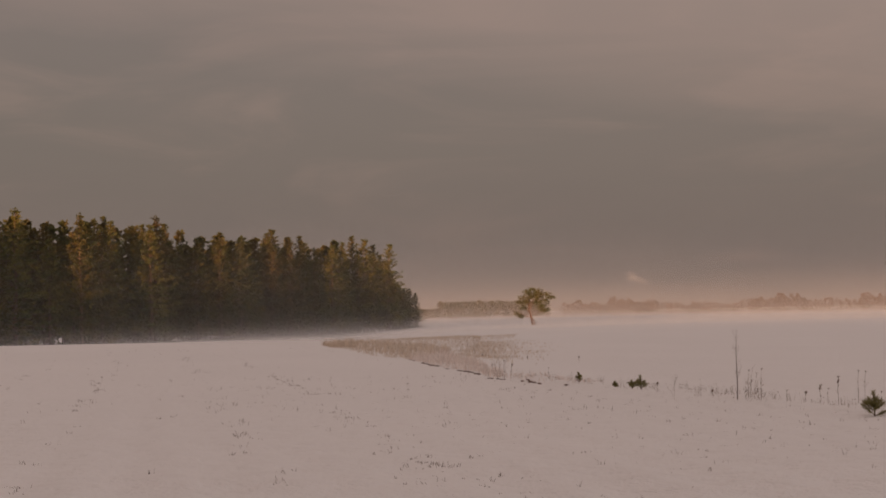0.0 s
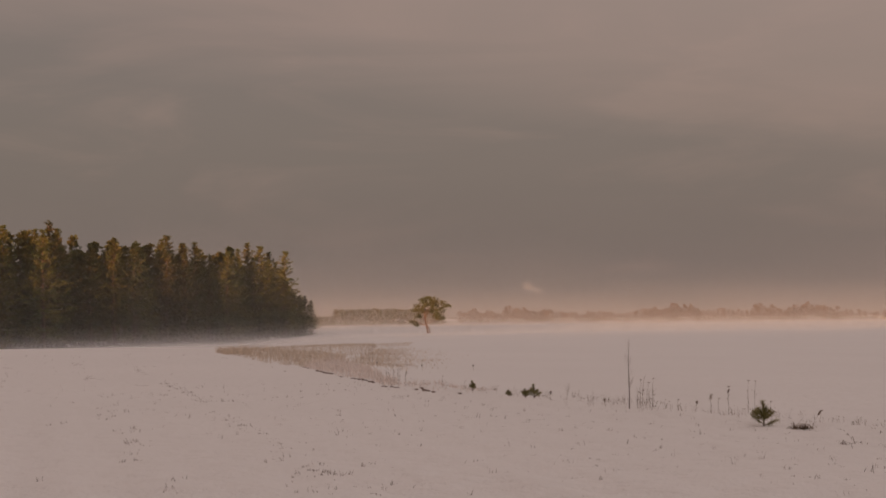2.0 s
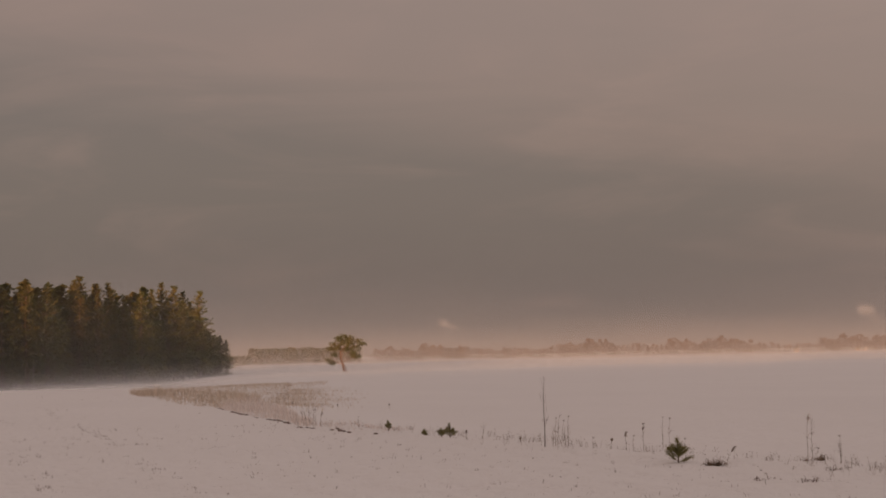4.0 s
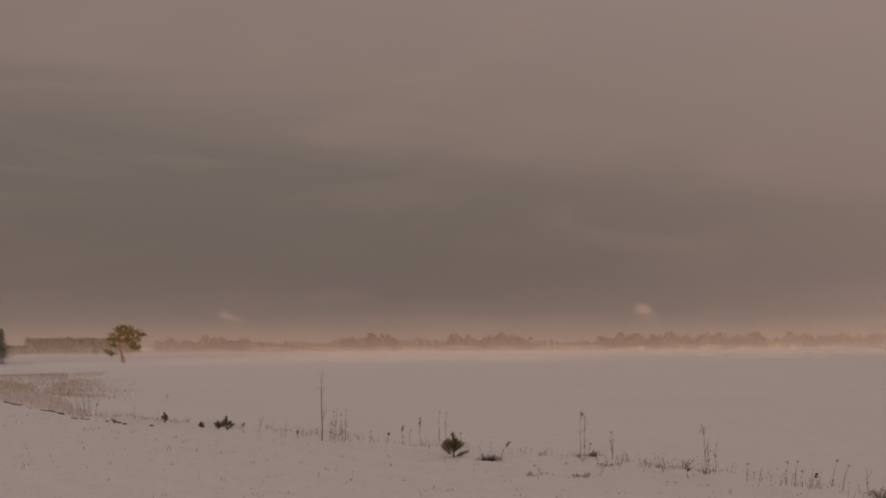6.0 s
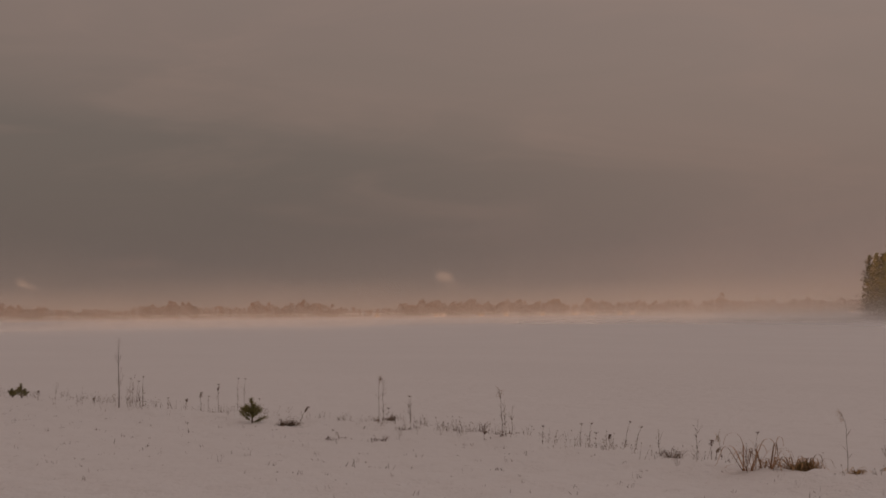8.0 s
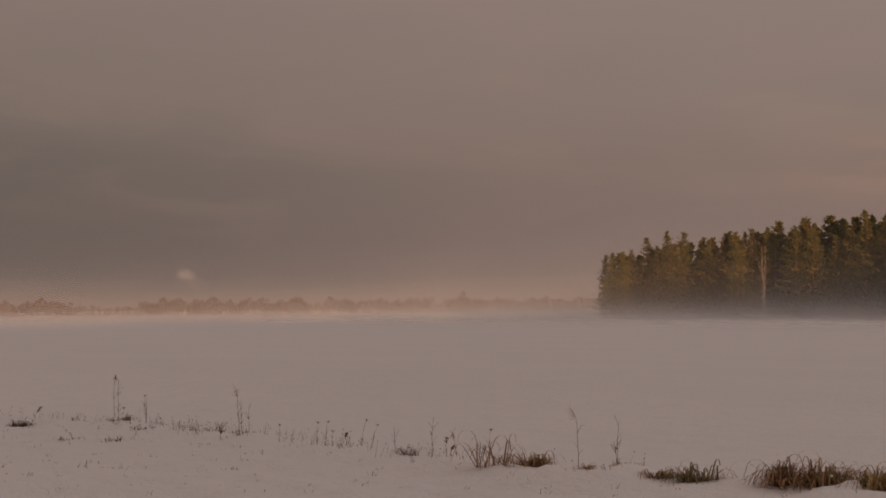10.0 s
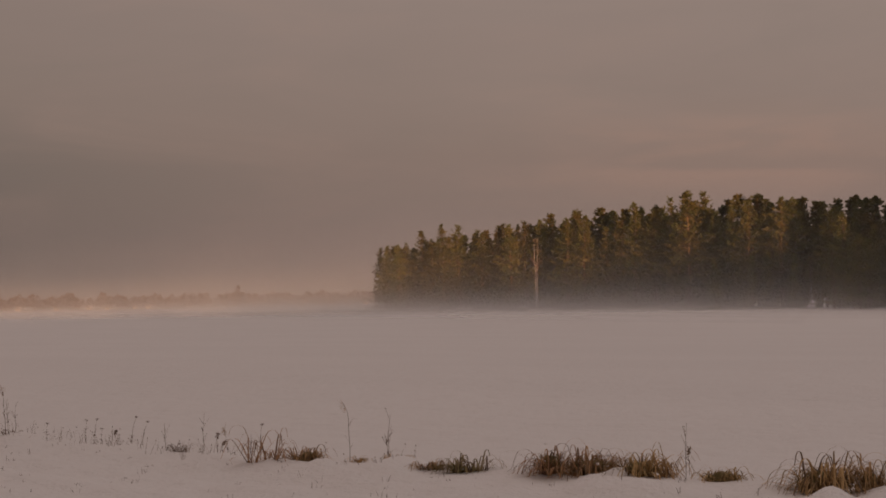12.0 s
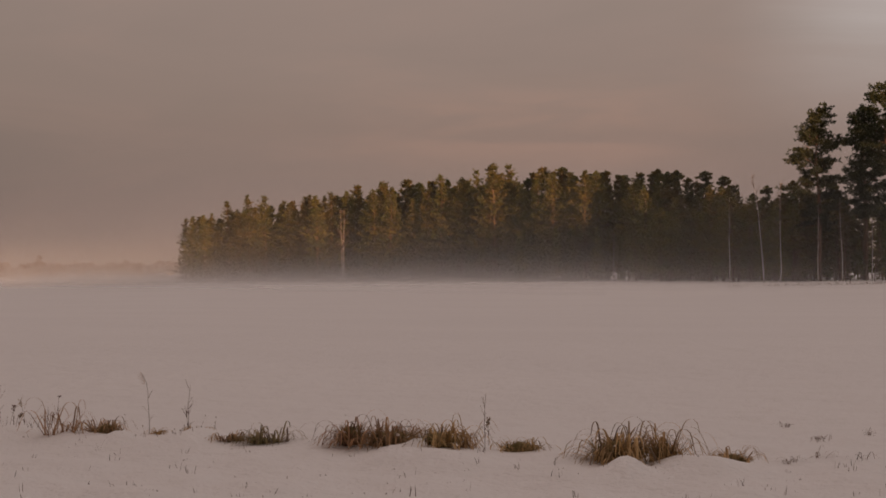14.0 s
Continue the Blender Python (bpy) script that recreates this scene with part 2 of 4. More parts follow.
class Shape:
    """Collects vertices and faces."""

    def __init__(self):
        self.verts, self.faces = [], []

    def __iter__(self):
        return iter((self.verts, self.faces))

    def tube(self, points, radii, sides=5, cap=True):
        base = len(self.verts)
        points = [Vector(p) for p in points]
        side = None
        for i, (p, r) in enumerate(zip(points, radii)):
            ahead = (points[min(i + 1, len(points) - 1)] - points[max(i - 1, 0)]).normalized()
            if side is None:
                side = ahead.orthogonal().normalized()
            side = (side - ahead * side.dot(ahead)).normalized()
            other = ahead.cross(side)
            for k in range(sides):
                a = 2 * math.pi * k / sides
                self.verts.append(p + (side * math.cos(a) + other * math.sin(a)) * r)
        for i in range(len(points) - 1):
            for k in range(sides):
                a, b = base + i * sides + k, base + i * sides + (k + 1) % sides
                self.faces.append((a, b, b + sides, a + sides))
        if cap:
            self.faces.append(tuple(range(len(self.verts) - sides, len(self.verts))))

    def blade(self, points, widths, face):
        """A folded grass blade along the points: a shallow V in section."""
        base = len(self.verts)
        face = Vector(face)
        for p, w in zip(points, widths):
            p = Vector(p)
            self.verts += [p - face * w / 2, p + Vector((face.y, -face.x, 0)) * w * 0.25, p + face * w / 2]
        for i in range(len(points) - 1):
            a = base + 3 * i
            self.faces += [(a, a + 1, a + 4, a + 3), (a + 1, a + 2, a + 5, a + 4)]

    def tuft(self, centre, size, count, rng, lift=0.3, fat=0.17):
        """A spray of needle bundles round a point."""
        c = Vector(centre)
        for _ in range(count):
            d = Vector((rng.gauss(0, 1), rng.gauss(0, 1), rng.gauss(lift, 0.8))).normalized()
            w = d.orthogonal().normalized()
            w = (w * math.cos(rng.uniform(0, 6.3)) + d.cross(w) * math.sin(rng.uniform(0, 6.3))) * size * fat
            b = len(self.verts)
            root = c + d * size * 0.05
            self.verts += [root - w * 0.5, root + w * 0.5, c + d * size * rng.uniform(0.75, 1.15) + w * 0.55, c + d * size * 0.9 - w * 0.7]
            self.faces.append((b, b + 1, b + 2, b + 3))

    def blob(self, centre, rx, ry, rz, rng, rings=4, sides=7, rough=0.2):
        base = len(self.verts)
        c = Vector(centre)
        for i in range(1, rings):
            t = math.pi * i / rings
            for k in range(sides):
                a = 2 * math.pi * (k + 0.5 * (i % 2)) / sides
                f = 1 + rng.uniform(-rough, rough)
                self.verts.append(c + Vector((rx * math.sin(t) * math.cos(a) * f, ry * math.sin(t) * math.sin(a) * f, rz * math.cos(t) * f)))
        top, bottom = len(self.verts), len(self.verts) + 1
        self.verts += [c + Vector((0, 0, rz)), c - Vector((0, 0, rz))]
        for i in range(rings - 2):
            for k in range(sides):
                a, b = base + i * sides + k, base + i * sides + (k + 1) % sides
                self.faces.append((a, a + sides, b + sides, b))
        for k in range(sides):
            self.faces.append((top, base + k, base + (k + 1) % sides))
            last = base + (rings - 2) * sides
            self.faces.append((bottom, last + (k + 1) % sides, last + k))


# ---- the lie of the land ----
VERGE_Y = (0.0, 8.0, 10.5, 11.6, 13.5, 15.0, 17.3, 22.6, 26.7, 28.5, 33.5, 37.5, 46.5, 65.3, 92.6, 130.0, 400.0)
VERGE_X = (14.5, 12.9, 12.0, 11.0, 10.5, 9.8, 9.0, 8.2, 7.5, 6.5, 5.1, 3.9, 1.2, -1.0, -5.8, -9.0, -40.0)
_wave = np.random.RandomState(4)
WAVES = [(1.0 / s, *_wave.uniform(0, 6.28, 2), a) for s, a, c in
         ((60, 0.05, 3), (22, 0.02, 4), (7, 0.016, 5), (2.6, 0.012, 6), (1.1, 0.010, 8), (0.5, 0.004, 8)) for _ in range(c)]


ROW_TURN = radians(-8.5)  # bearing of the plough rows
HUMPS = ((9.98, 13.45, 0.12, 0.26), (10.2, 12.95, 0.08, 0.30), (10.62, 11.28, 0.14, 0.20), (11.35, 11.05, 0.08, 0.34),
         (10.32, 13.93, 0.10, 0.13), (10.42, 13.70, 0.11, 0.12), (10.78, 11.45, 0.11, 0.15), (11.28, 11.42, 0.07, 0.18),
         (9.35, 14.65, 0.05, 0.3), (8.95, 16.85, 0.04, 0.35), (7.7, 26.9, 0.03, 0.4), (7.95, 22.2, 0.03, 0.4))  # snow heaps

_heap = np.random.RandomState(17)
LUMPS = [(float(np.interp(y, VERGE_Y, VERGE_X)) + _heap.normal(-0.1, 0.45), y, _heap.uniform(0.02, 0.07), _heap.uniform(0.10, 0.34)) for y in _heap.uniform(14, 44, 110)]


def smooth(v):
    v = np.clip(v, 0, 1)
    return v * v * (3 - 2 * v)


def land(x, y):
    """Height of the snow: a near field level with the feet, falling gently to a wide lower field past the verge."""
    x, y = np.asarray(x, float), np.asarray(y, float)
    r = np.hypot(x, y)
    past = x - np.interp(y, VERGE_Y, VERGE_X)
    far = smooth((r - 85) / 190)
    side = 0.10 * smooth((past - 1.5) / 3.0) + 0.90 * smooth((past - 1.5) / 110.0)
    z = -1.4 * (1 - (1 - far) * (1 - side))
    # past a brow the ground falls away towards the left wood
    z = z - 1.4 * smooth((r - 130) / 130) * smooth((0.5 - np.degrees(np.arctan2(x, y))) / 4) * (y > 0)
    bank = 0.05 * np.exp(-(past / 0.8) ** 2) * (r < 120)
    for hx, hy, high, wide in HUMPS + tuple(LUMPS) if np.min(r) < 46 else ():
        bank = bank + high * np.exp(-((x - hx) ** 2 + (y - hy) ** 2) / wide ** 2)
    fade = 1 / (1 + (r / 24) ** 3)
    bumps = sum(a * np.sin(2 * math.pi * k * (x * math.cos(d) + y * math.sin(d)) + p) for k, d, p, a in WAVES)
    # ploughed rows under the snow of the near field
    rows = 0.02 * np.sin(2 * math.pi * (x * math.cos(ROW_TURN) - y * math.sin(ROW_TURN)) / 0.9) * smooth(-past / 2 + 0.3)
    return z + bank + (bumps * 0.85 + rows) * fade


def at(x, y, sink=0.0):
    return Vector((x, y, float(land(x, y)) - sink))


def make_ground():
    turns = np.radians(np.concatenate([np.arange(-24, 62, 0.22), np.arange(62, 336, 3.0)]))
    reach = np.concatenate([[0.3, 1, 2, 3, 4, 5, 6, 7, 8], 8.5 * 1.017 ** np.arange(1, 371)])
    a, r = np.meshgrid(turns, reach)
    x, y = r * np.sin(a), r * np.cos(a)
    verts = np.stack([x, y, land(x, y)], -1).reshape(-1, 3)
    n, k = len(turns), len(reach)
    i = np.arange(k - 1)[:, None] * n
    j = np.arange(n)[None, :]
    q = np.stack([i + j, i + n + j, i + n + (j + 1) % n, i + (j + 1) % n], -1).reshape(-1, 4)
    me = bpy.data.meshes.new("ground")
    hub = [[k * n, i, (i + 1) % n] for i in range(n)]
    me.from_pydata(verts.tolist() + [[0.0, 0.0, float(land(0, 0))]], [], q[:, ::-1].tolist() + [f[::-1] for f in hub])
    me.materials.append(SNOW)
    me.shade_smooth()
    tagged(new("ground", me), "snow-covered fields with a thin uneven crust", "snow field", kind="structure")


make_ground()


# ---- trees ----
def pine_shape(rng, tall, crown_from, spread, detail, taper=1.5, lean=0.0):
    """Trunk and crown of a Scots pine: whorls of level limbs, upturned at their tips, with flat sprays of needles on side twigs."""
    trunk, crown = Shape(), Shape()
    r0 = tall * 0.008 + 0.02
    bend = [(rng.uniform(-1, 1) * tall * 0.008, rng.uniform(-1, 1) * tall * 0.008) for _ in range(6)]
    spine = [Vector((bend[i][0] + lean * tall * (i / 5) ** 2, bend[i][1], tall * 0.97 * i / 5 - (0.3 if i == 0 else 0))) for i in range(6)]
    trunk.tube(spine, [r0 * (1.25 - 1.1 * i / 5) for i in range(6)], 6)

    def axis(z):
        f = max(0.0, min(4.999, z / (tall * 0.97) * 5))
        i = int(f)
        return spine[i].lerp(spine[i + 1], f - i)

    def girth(u):
        return spread * min(1.0, 0.75 + 1.2 * u) * (1 - u ** taper) + 0.20

    z = tall * crown_from
    while z < tall * 0.975:
        u = max(0.0, (z / tall - crown_from) / (1 - crown_from))
        wide = girth(u) * rng.uniform(0.78, 1.12)
        limbs = (rng.choice((4, 5, 6)) if u < 0.85 else 4) if detail > 2 else 4
        # sprays close to the stem
        for _ in range(3 if detail > 2 else 2):
            a, f = rng.uniform(0, 6.3), wide * 0.45 * rng.random() ** 0.6
            crown.tuft(axis(z + rng.gauss(0, 0.25)) + Vector((math.cos(a) * f, math.sin(a) * f, 0.1 * f)), 0.42 + 0.10 * wide, 4, rng, 0.2, 0.30)
        turn = rng.uniform(0, 6.3)
        for k in range(limbs):
            if rng.random() < 0.10:
                continue
            a = turn + 6.283 * k / limbs + rng.uniform(-0.4, 0.4)
            length = wide * rng.uniform(0.65, 1.2)
            rise = rng.uniform(-0.16, 0.10) + 0.75 * u * u
            root = axis(z + rng.uniform(-0.2, 0.2))
            way, across = Vector((math.cos(a), math.sin(a), rise)), Vector((-math.sin(a), math.cos(a), 0))
            mid = root + way * length * 0.55 - Vector((0, 0, 0.06 * length))
            tip = root + way * length + Vector((0, 0, 0.10 * length))
            if detail > 2:
                trunk.tube((root, mid, tip), (0.015 * tall / 10 + 0.012, 0.02, 0.008), 3, False)
            many = max(3, int(detail * (0.7 + 0.38 * length)))
            for s in range(many):
                f = 0.22 + 0.80 * (s + rng.random()) / many
                c = root.lerp(mid, f / 0.55) if f < 0.55 else mid.lerp(tip, (f - 0.55) / 0.45)
                c = c + across * rng.gauss(0, 0.20) * length * (1.15 - 0.6 * f) + Vector((0, 0, rng.gauss(0.06, 0.08)))
                crown.tuft(c, (0.44 - 0.14 * u * u) * rng.uniform(0.75, 1.25) + (0 if detail > 2 else 0.4), 4, rng, 0.75, 0.27 if detail > 2 else 0.40)
        z += tall * rng.uniform(0.030, 0.042) * (1 + 0.35 * (1 - u)) * (1.0 if detail > 2 else 1.4)
    for k in range(detail + 2):
        crown.tuft(axis(tall * (1 - 0.012 * k)) + Vector((rng.gauss(0, 0.12), rng.gauss(0, 0.12), rng.uniform(-0.3, 0.35))), 0.32, 6, rng, 1.5)
    return trunk, crown


def pine(rng, label, tall, crown_from, spread, detail=4, **more):
    trunk, crown = pine_shape(rng, tall, crown_from, spread, detail, **more)
    tree = tagged(new("pine_tree"), label, "pine tree")
    part("trunk", trunk, BARK, tree, "grey-brown scaly bark")
    part("crown", crown, NEEDLES, tree, "olive green needles")
    return tree


def birch_shape(rng, tall, lean=0.0, fork=False):
    trunk, limbs = Shape(), []
    r0 = tall * 0.0042 + 0.012
    spine = [Vector((lean * tall * (i / 6) ** 1.5 + rng.uniform(-1, 1) * tall * 0.006, rng.uniform(-1, 1) * tall * 0.006, tall * i / 6 - (0.3 if i == 0 else 0))) for i in range(7)]
    trunk.tube(spine, [r0 * (1.2 - 1.12 * i / 6) for i in range(7)], 6)
    for _ in range(int(tall * 1.9)):
        f = rng.uniform(0.38, 0.98)
        i = min(5, int(f * 6))
        root = spine[i].lerp(spine[i + 1], f * 6 - i)
        a = rng.uniform(0, 6.3)
        length = tall * 0.17 * (1.1 - f) * rng.uniform(0.7, 1.4) + 0.3
        way = Vector((math.cos(a) * 0.6, math.sin(a) * 0.6, rng.uniform(0.6, 1.3))).normalized()
        tip = root + way * length
        twigs = Shape()
        limbs.append(twigs)
        twigs.tube((root, root.lerp(tip, 0.5) + Vector((0, 0, 0.05)), tip), (0.032, 0.02, 0.009), 3, False)
        for _ in range(4):
            s = root.lerp(tip, rng.uniform(0.3, 1))
            e = s + Vector((rng.gauss(0, 0.3), rng.gauss(0, 0.3), rng.uniform(-0.1, 0.5))) * length * 0.6
            twigs.tube((s, e), (0.013, 0.006), 3, False)
    return trunk, limbs


def birch(rng, label, tall, lean=0.0):
    trunk, limbs = birch_shape(rng, tall, lean)
    tree = tagged(new("birch_tree"), label, "birch tree")
    part("trunk", trunk, BIRCH_BARK, tree, "white bark with dark marks")
    for twigs in limbs:
        part("branch", twigs, TWIG, tree)
    return tree


def far_tree(shape, rng, x, y, tall, wide, pointed=False):
    base = float(land(x, y))
    for _ in range(int(16 + tall * wide * 1.2)):
        u = rng.random() ** 0.8
        w = wide * ((1.05 - u) if pointed else (1 - (2 * u - 0.9) ** 2 * 0.7)) * 0.5
        a = rng.uniform(0, 6.3)
        f = rng.random() ** 0.5
        shape.tuft((x + w * f * math.cos(a), y + w * f * math.sin(a), base + tall * (0.05 + 0.9 * u)), 0.8, 5, rng, 0.8)
    shape.tube(((x, y, base - 0.3), (x, y, base + tall * 0.9)), (0.15, 0.04), 4, False)


def join_trees(name, label, placed):
    """Many trees in one mesh, for the inside of a wood that nobody could count."""
    verts, faces, mats, base = [], [], [], 0
    for model, m in placed:
        for k, child in enumerate(model.children):
            me = child.data
            co = np.empty(len(me.vertices) * 3)
            me.vertices.foreach_get("co", co)
            m4 = np.array(m)
            verts.append(co.reshape(-1, 3) @ m4[:3, :3].T + m4[:3, 3])
            faces += [[v + base for v in f.vertices] for f in me.polygons]
            mats += [k] * len(me.polygons)
            base += len(me.vertices)
    me = bpy.data.meshes.new(name)
    me.from_pydata(np.concatenate(verts).tolist(), [], faces)
    for child in placed[0][0].children:
        me.materials.append(child.data.materials[0])
    me.polygons.foreach_set("material_index", mats)
    return tagged(new(name, me), label, "woodland", kind="stuff")


def plant_wood(seed, line, side, rows, gap, group, models, inner, tops):
    """Stands of pine along a front line, row behind row: the front ones singly, the rest joined.
    tops(f) gives the height at the share f of the front; side: +1 where the wood lies to the right of the line."""
    rng = random.Random(seed)
    line = [Vector(p) for p in line]
    lengths = [(b - a).length for a, b in zip(line, line[1:])]
    total, rest = sum(lengths), []
    for row in range(rows):
        s = rng.uniform(0, gap)
        while s < total:
            d, k = s, 0
            while k < len(lengths) - 1 and d > lengths[k]:
                d -= lengths[k]
                k += 1
            along = (line[k + 1] - line[k]).normalized()
            inward = Vector((along.y, -along.x)) * side
            ragged = 2.2 * math.sin(s / 3.1) + 1.5 * math.sin(s / 7.7 + 1) + rng.uniform(-1.6, 1.6) if row < 2 else 0.0
            p = line[k] + along * d + inward * (2.0 + row * gap * 0.95 + ragged)
            pool = [m for m in (models if row < 2 else inner)]
            model, base = pool[rng.randrange(len(pool))]
            size = tops(s / total) / base * rng.choice((0.84, 0.91, 0.96, 1.0, 1.04, 0.98)) * rng.uniform(0.95, 1.05)
            wide = size * rng.uniform(1.1, 1.4) * (1.5 if size < 0.7 else 1.0)
            m = Matrix.Translation(at(p.x, p.y, 0.1)) @ Matrix.Rotation(rng.uniform(0, 6.3), 4, "Z")
            if row < 2:
                tree = copy_thing(model, m)
                tree.scale = (wide, wide, size)
                tagged(tree, group="pines along the " + group)
            else:
                rest.append((model, m @ Matrix.Diagonal((wide, wide, size, 1))))
            s += gap * rng.uniform(0.75, 1.3) * (1.2 if row == 0 else 1.0)
    join_trees("pine_stand", "dense dark pine wood behind its front trees", rest)
    brush = Shape()
    s = 0.0
    while s < total:
        d, k = s, 0
        while k < len(lengths) - 1 and d > lengths[k]:
            d -= lengths[k]
            k += 1
        along = (line[k + 1] - line[k]).normalized()
        p = line[k] + along * d + Vector((along.y, -along.x)) * side * rng.uniform(5, 20)
        far_tree(brush, rng, p.x, p.y, rng.uniform(2.5, 6.0), rng.uniform(2.4, 4.0), rng.random() < 0.5)
        s += rng.uniform(0.65, 1.4)
    tagged(mesh_object("undergrowth", *brush, NEEDLES), "dark young conifers and brush under the pines", "undergrowth", kind="stuff")


def drop(tree):
    """Removes a model that has been copied."""
    for o in (*tree.children_recursive, tree):
        bpy.data.objects.remove(o)


LEFT_FRONT = ((-86, 238), (-67, 285), (-36, 345), (-10, 390), (-4.5, 400))
RIGHT_FRONT = ((211, 371), (219, 300), (214, 231), (203, 205), (191, 178))


def make_woods():
    rng = random.Random(21)
    label = "tall dense Scots pine at the edge of a snowy field"
    bushy = [(pine(rng, label, 18.0, rng.uniform(0.04, 0.12), rng.uniform(3.6, 4.4), 5, taper=1.25), 18.0) for _ in range(5)]
    bare = [(pine(rng, "tall Scots pine with a bare lower trunk", 18.0, rng.uniform(0.10, 0.2), rng.uniform(3.5, 4.3), 5, taper=1.4), 18.0) for _ in range(5)]
    broad = [(pine(rng, label, 18.0, rng.uniform(0.04, 0.12), rng.uniform(3.5, 4.3), 5, taper=1.15), 18.0) for _ in range(3)]
    inner = [(pine(rng, "inner pine", 18.0, rng.uniform(0.05, 0.15), rng.uniform(3.0, 3.5), 2, taper=1.4), 18.0) for _ in range(3)]
    plant_wood(3, LEFT_FRONT, -1, 5, 4.6, "left wood edge", bushy, inner, lambda f: 22.2 - 4.2 * f if f < 0.94 else 12.6 - 3.5 * (f - 0.94) / 0.06)
    plant_wood(5, RIGHT_FRONT, -1, 5, 4.6, "right wood edge", broad + bare, inner,
               lambda f: float(np.interp(f, (0, 0.05, 0.2, 0.36, 0.5, 0.67, 0.77, 0.83, 0.86, 0.92, 1), (13.6, 14.8, 17.8, 19.1, 19.6, 18.3, 15.6, 11.2, 11.2, 14.2, 10.5))))
    # the solid end of the left wood, stepping down to young trees
    for x, y, high in ((-13, 392, 14.6), (-11.7, 394, 13.2), (-11.2, 388, 12.4), (-15.5, 396, 15.2), (-12.6, 399, 13.4), (-14, 386, 14.8), (-17, 384, 15.6), (-9.4, 395, 8.4),
                       (-8.2, 397, 7.4), (-7.0, 399, 7.2), (-5.8, 400, 6.2), (-7.6, 403, 7.0), (-9.0, 401, 8.2), (-10.4, 391, 10.2)):
        tall = high + 1.2
        tree = copy_thing(bushy[rng.randrange(5)][0], Matrix.Translation(at(x, y, 0.1)) @ Matrix.Rotation(rng.uniform(0, 6), 4, "Z"))
        wide = tall / 18 * (1.1 if tall > 11 else 1.5)
        tree.scale = (wide, wide, tall / 18)
        tagged(tree, group="pines along the left wood edge")
    for tree, _ in bushy + bare + broad + inner:
        drop(tree)


make_woods()


def make_lone_pine():
    """An old field pine: a forked bare trunk, a few heavy limbs, flat pads of needles."""
    rng = random.Random(8)
    trunk, crown = Shape(), Shape()
    trunk.tube([(0.5, 0, -0.4), (0.25, 0, 1.2), (-0.2, 0.1, 3.2), (-0.45, 0, 5.0), (-0.1, 0, 6.6), (0.2, 0, 7.6)], (0.24, 0.2, 0.17, 0.14, 0.10, 0.05), 7)
    trunk.tube([(1.0, 0.2, -0.4), (0.8, 0.1, 1.0), (0.25, 0, 1.9)], (0.14, 0.12, 0.1), 6)
    pads = ((0.2, 7.9, 1.1), (-0.9, 7.2, 1.1), (1.4, 7.5, 1.1), (2.6, 7.1, 1.1), (3.9, 6.6, 1.0), (4.7, 6.0, 0.8), (0.4, 6.4, 1.2), (1.8, 6.0, 1.1), (3.2, 5.5, 1.0),
            (-1.7, 6.2, 1.0), (-2.3, 5.2, 0.8), (0.9, 4.9, 0.9), (2.6, 4.3, 0.8), (-1.6, 3.9, 0.7), (-2.9, 2.6, 0.8), (-2.2, 1.9, 0.7), (3.4, 3.3, 0.7),
            (0.6, 7.2, 1.3), (1.3, 6.7, 1.3), (-0.6, 6.1, 1.1), (2.4, 6.4, 1.2), (1.6, 5.2, 1.0), (2.4, 3.6, 0.9), (-1.0, 5.2, 0.9))
    for x, z, r in pads:
        y = rng.uniform(-1.4, 1.4)
        root = Vector((-0.2, 0, max(1.8, z - rng.uniform(0.5, 1.4))))
        trunk.tube((root, root.lerp(Vector((x, y, z)), 0.5) + Vector((0, 0, 0.25)), (x, y, z)), (0.08, 0.06, 0.03), 4, False)
        for _ in range(38):
            q = Vector((x + rng.gauss(0, 0.52) * r, y + rng.gauss(0, 0.5) * r, z + rng.gauss(0, 0.30) * r))
            crown.tuft(q, rng.uniform(0.28, 0.44), 7, rng, 0.6)
    tree = tagged(new("pine_tree"), "lone spreading pine with a forked reddish trunk on the open field", "pine tree")
    part("trunk", trunk, BARK, tree, "reddish bare forked trunk")
    part("crown", crown, NEEDLES, tree, "flat pads of olive needles")
    tree.matrix_world = Matrix.Translation(at(17.0, 376, 0.1)) @ Matrix.Scale(0.88, 4)


make_lone_pine()


